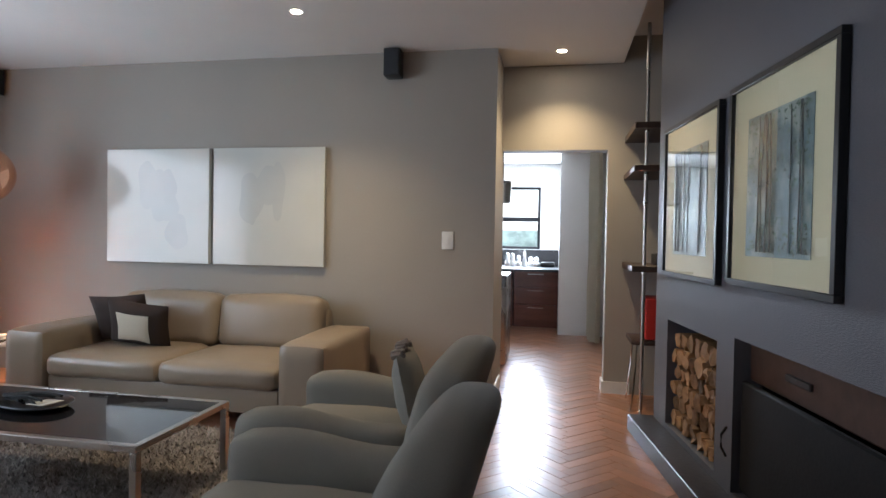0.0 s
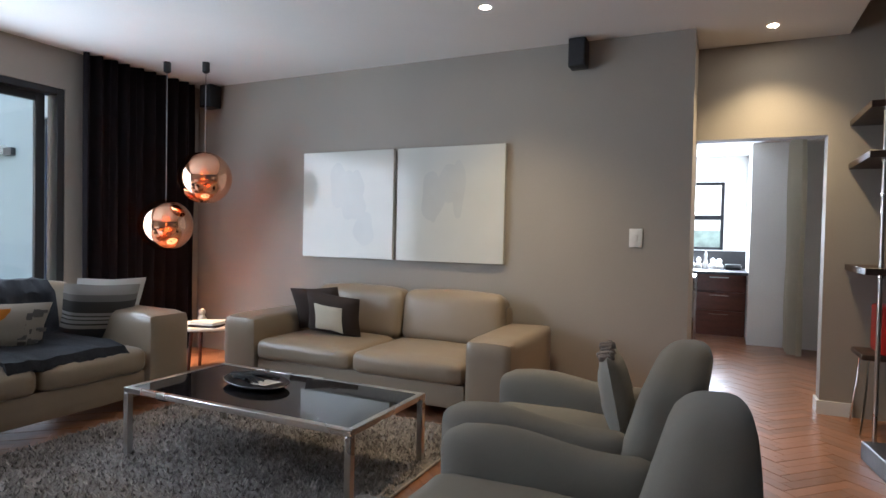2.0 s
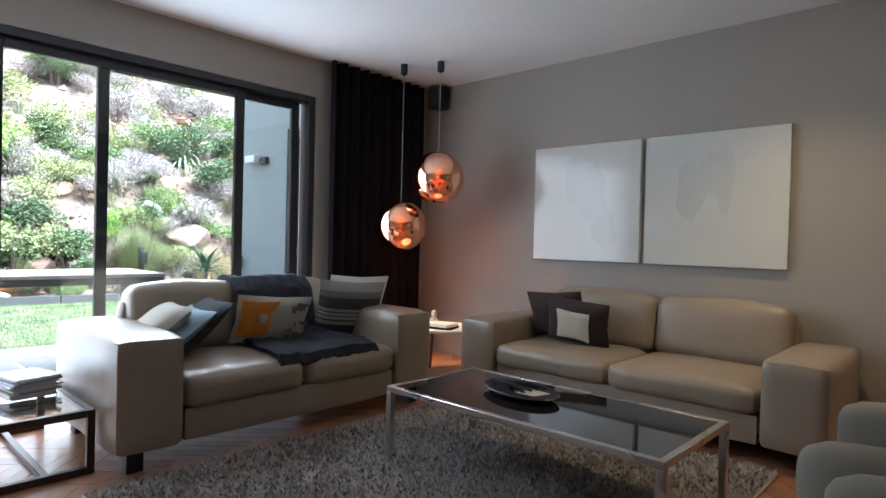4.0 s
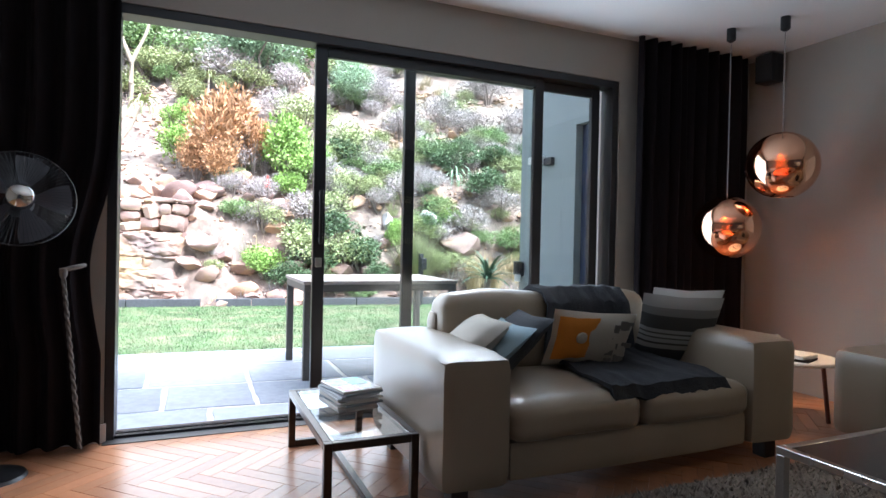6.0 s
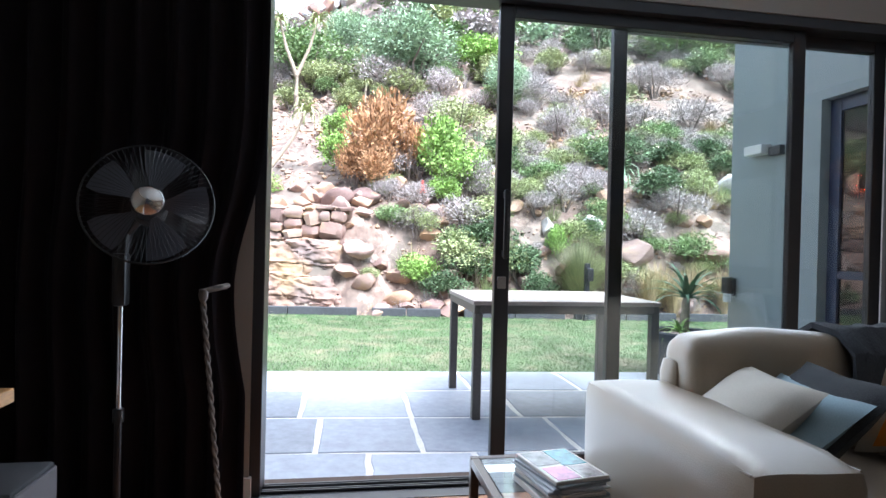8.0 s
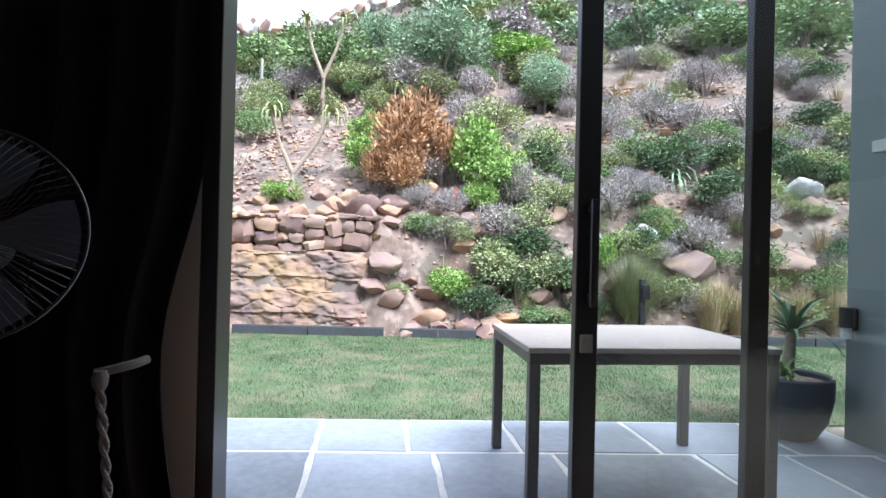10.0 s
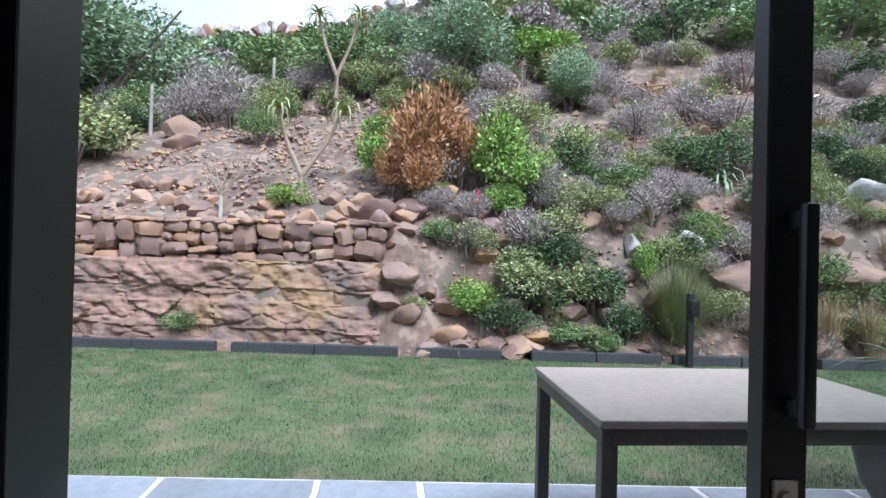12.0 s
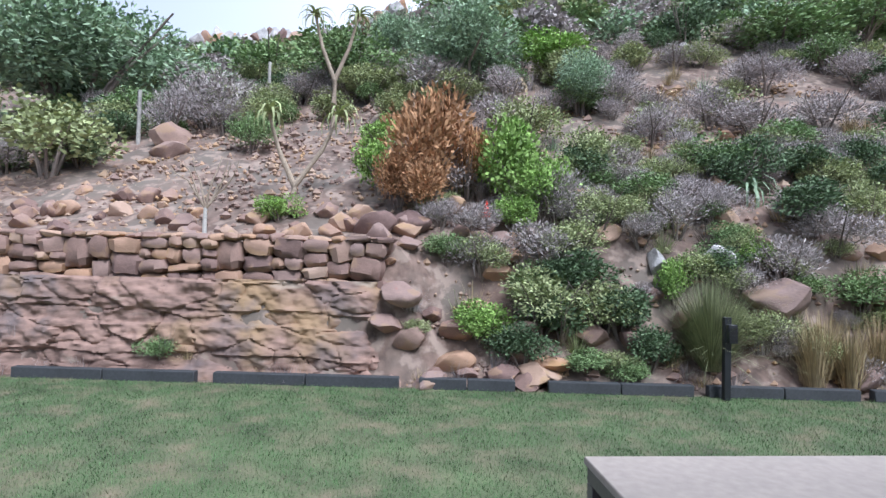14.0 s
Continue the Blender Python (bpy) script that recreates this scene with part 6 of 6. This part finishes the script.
# ---------------------------------------------------------------- pieces of floors, paving and walling
def plank_floor():
    W, L = 0.075, 0.375
    n = 5
    fl = tagged(new("floor"), "warm brown oak herringbone parquet, glossy and worn", "floor", kind="structure")
    me = bpy.data.meshes.new("plank")
    bm = B()
    bx(bm, -L / 2 + 0.0006, L / 2 - 0.0006, -W / 2 + 0.0006, W / 2 - 0.0006, -0.012, 0, 0.0012, 1)
    bm.to_mesh(me)
    bm.free()
    me.materials.append(M_PLANK)
    R = Matrix.Rotation(radians(45), 4, "Z")
    near, V, F = [], [], []
    base = [v.co.copy() for v in me.vertices]
    polys = [tuple(p.vertices) for p in me.polygons]
    for j in range(-160, 170):
        for i in range(-22, 23):
            a, b = j * W + i * 2 * L, j * W
            for k in (0, 1):
                c = (a + L / 2, b + W / 2) if k == 0 else (a + L + W / 2, b + W - L / 2)
                p = R @ Vector((c[0], c[1], 0))
                if not (-5.02 < p.x < 1.75 and -0.78 < p.y < 10.1):
                    continue
                m = Matrix.Translation((p.x, p.y, 0)) @ Matrix.Rotation(radians(45 + 90 * k), 4, "Z")
                if -5.02 < p.x < -3.1 and -0.1 < p.y < 1.75 and len(near) < 300:
                    near.append(m)
                else:
                    o = len(V)
                    dz = 0.0006 * math.sin(i * 7.1 + j * 3.3 + k)
                    V += [(m @ v + Vector((0, 0, dz)))[:] for v in base]
                    F += [tuple(q + o for q in f) for f in polys]
    for m in near:
        o = new("plank", me)
        o.parent = fl
        o.matrix_basis = m
    jm = bpy.data.meshes.new("planks_joined")
    jm.from_pydata(V, [], F)
    jm.materials.append(M_PLANKS)
    o = new("planks", jm)
    o.parent = fl
    o["kind"] = "stuff"


plank_floor()


def paving():
    bm = B()
    q = [(-5.09, -6), (-5.09, 4.5), (lawn_edge(4.5) + 0.01, 4.5), (lawn_edge(-6) + 0.01, -6)]
    lo, hi = [bm.verts.new((x, y, -0.2)) for x, y in q], [bm.verts.new((x, y, -0.034)) for x, y in q]
    bm.faces.new(hi), bm.faces.new(lo[::-1])
    for i in range(4):
        bm.faces.new((lo[i], lo[(i + 1) % 4], hi[(i + 1) % 4], hi[i]))
    bmesh.ops.recalc_face_normals(bm, faces=bm.faces)
    tagged(part("paving_bed", bm, M_GROUT, smooth=False), "pale mortar bed between slate flags", "paving", kind="structure")
    pv = tagged(new("pavement"), "blue grey slate flagstones with pale joints", "pavement", kind="structure")
    rg = random.Random(12)
    row = 0
    x = -4.6
    for wd in (0.42, 0.5, 0.7, 0.76, 0.74):
        y = -4.5 + rg.uniform(0, 0.5)
        while y < 4.4:
            ln = rg.choice((0.62, 0.74, 0.78, 0.95))
            x1, x0 = x - 0.018, x - wd + 0.018
            y0, y1 = y + 0.018, min(y + ln - 0.018, 4.49)
            bm = B()
            vs = []
            pts = []
            for (ax, ay, bx_, by) in ((x0, y0, x1, y0), (x1, y0, x1, y1), (x1, y1, x0, y1), (x0, y1, x0, y0)):
                for s in range(4):
                    f = s / 4
                    pts.append((ax + (bx_ - ax) * f + rg.uniform(-.008, .008), ay + (by - ay) * f + rg.uniform(-.008, .008)))
            cx, cy = (x0 + x1) / 2, (y0 + y1) / 2
            tz = -0.028 + rg.uniform(-.003, .003)
            shear = lambda yy: 0.06 * (yy - 2.0)
            lo = [bm.verts.new((p[0] + shear(p[1]), p[1], -0.06)) for p in pts]
            mid = [bm.verts.new((p[0] + shear(p[1]), p[1], tz - 0.004)) for p in pts]
            hi = [bm.verts.new((cx + (p[0] - cx) * 0.98 + shear(p[1]), cy + (p[1] - cy) * 0.98, tz)) for p in pts]
            for a, b in ((lo, mid), (mid, hi)):
                for i in range(16):
                    bm.faces.new((a[i], a[(i + 1) % 16], b[(i + 1) % 16], b[i]))
            bm.faces.new(hi)
            part("flagstone", bm, M_PAVE, pv, smooth=False)
            y += ln
        x -= wd
        row += 1


paving()


def lay_stone(wl, me, y, z, w, h, rg):
    o = new("stone", me)
    o.parent = wl
    o.matrix_basis = Matrix.Translation((kerb_x(y) - 0.76 + rg.uniform(-.035, .035), y, z)) @ Matrix.Rotation(radians(rg.uniform(-9, 9)), 4, "X") @ Matrix.Rotation(radians(rg.choice((0, 180)) - 6 + rg.uniform(-8, 8)), 4, "Z") @ Matrix.Diagonal((0.34, w * 1.06, h * 1.1, 1))


def stone_wall():
    """Dry stone wall on the ledge: uneven courses of rough blocks."""
    wl = tagged(new("wall_stone"), "dry stone retaining wall of brown and tan rocks", "wall", kind="structure")
    rg = random.Random(33)
    meshes = []
    for i in range(7):
        bm = B()
        bmesh.ops.create_cube(bm, size=1)
        bmesh.ops.subdivide_edges(bm, edges=bm.edges[:], cuts=2, use_grid_fill=True)
        for v in bm.verts:
            p = v.co * 2
            s = (abs(p.x) ** 3.4 + abs(p.y) ** 3.4 + abs(p.z) ** 3.4) ** (1 / 3.4)
            p = p / max(s, 0.3) * (1 + 0.3 * noise.noise(p * 1.3 + Vector((i * 5.0, 0, 0))))
            v.co = p / 2
        me = bpy.data.meshes.new("stone")
        bm.to_mesh(me)
        bm.free()
        me.materials.append(M_STONE)
        for p in me.polygons:
            p.use_smooth = True
        me.set_sharp_from_angle(angle=radians(35))
        meshes.append(me)
    z = 1.12
    y = -8.5
    while y < 0.85:
        w = rg.uniform(0.24, 0.52)
        n = rg.choice((2, 3, 3, 4))
        hs = [rg.uniform(0.6, 1.4) for _ in range(n)]
        tot = sum(hs)
        z = 1.1 + rg.uniform(-.03, .03)
        for h in hs:
            h = h / tot * 0.68
            cols = [w] if w / h < 1.9 or rg.random() < 0.45 else [w * 0.42, w * 0.58]
            yy = y
            for cw in cols:
                lay_stone(wl, meshes[rg.randrange(7)], yy + cw / 2 + rg.uniform(-.02, .02), z + h / 2, cw, h, rg)
                yy += cw
            z += h
        y += w * 0.97
    y = -8.5
    while y < 0.8:
        w = rg.uniform(0.16, 0.36)
        lay_stone(wl, meshes[rg.randrange(7)], y + w / 2, 1.8 + rg.uniform(-.01, .015), w, rg.uniform(0.07, 0.11), rg)
        y += w


stone_wall()
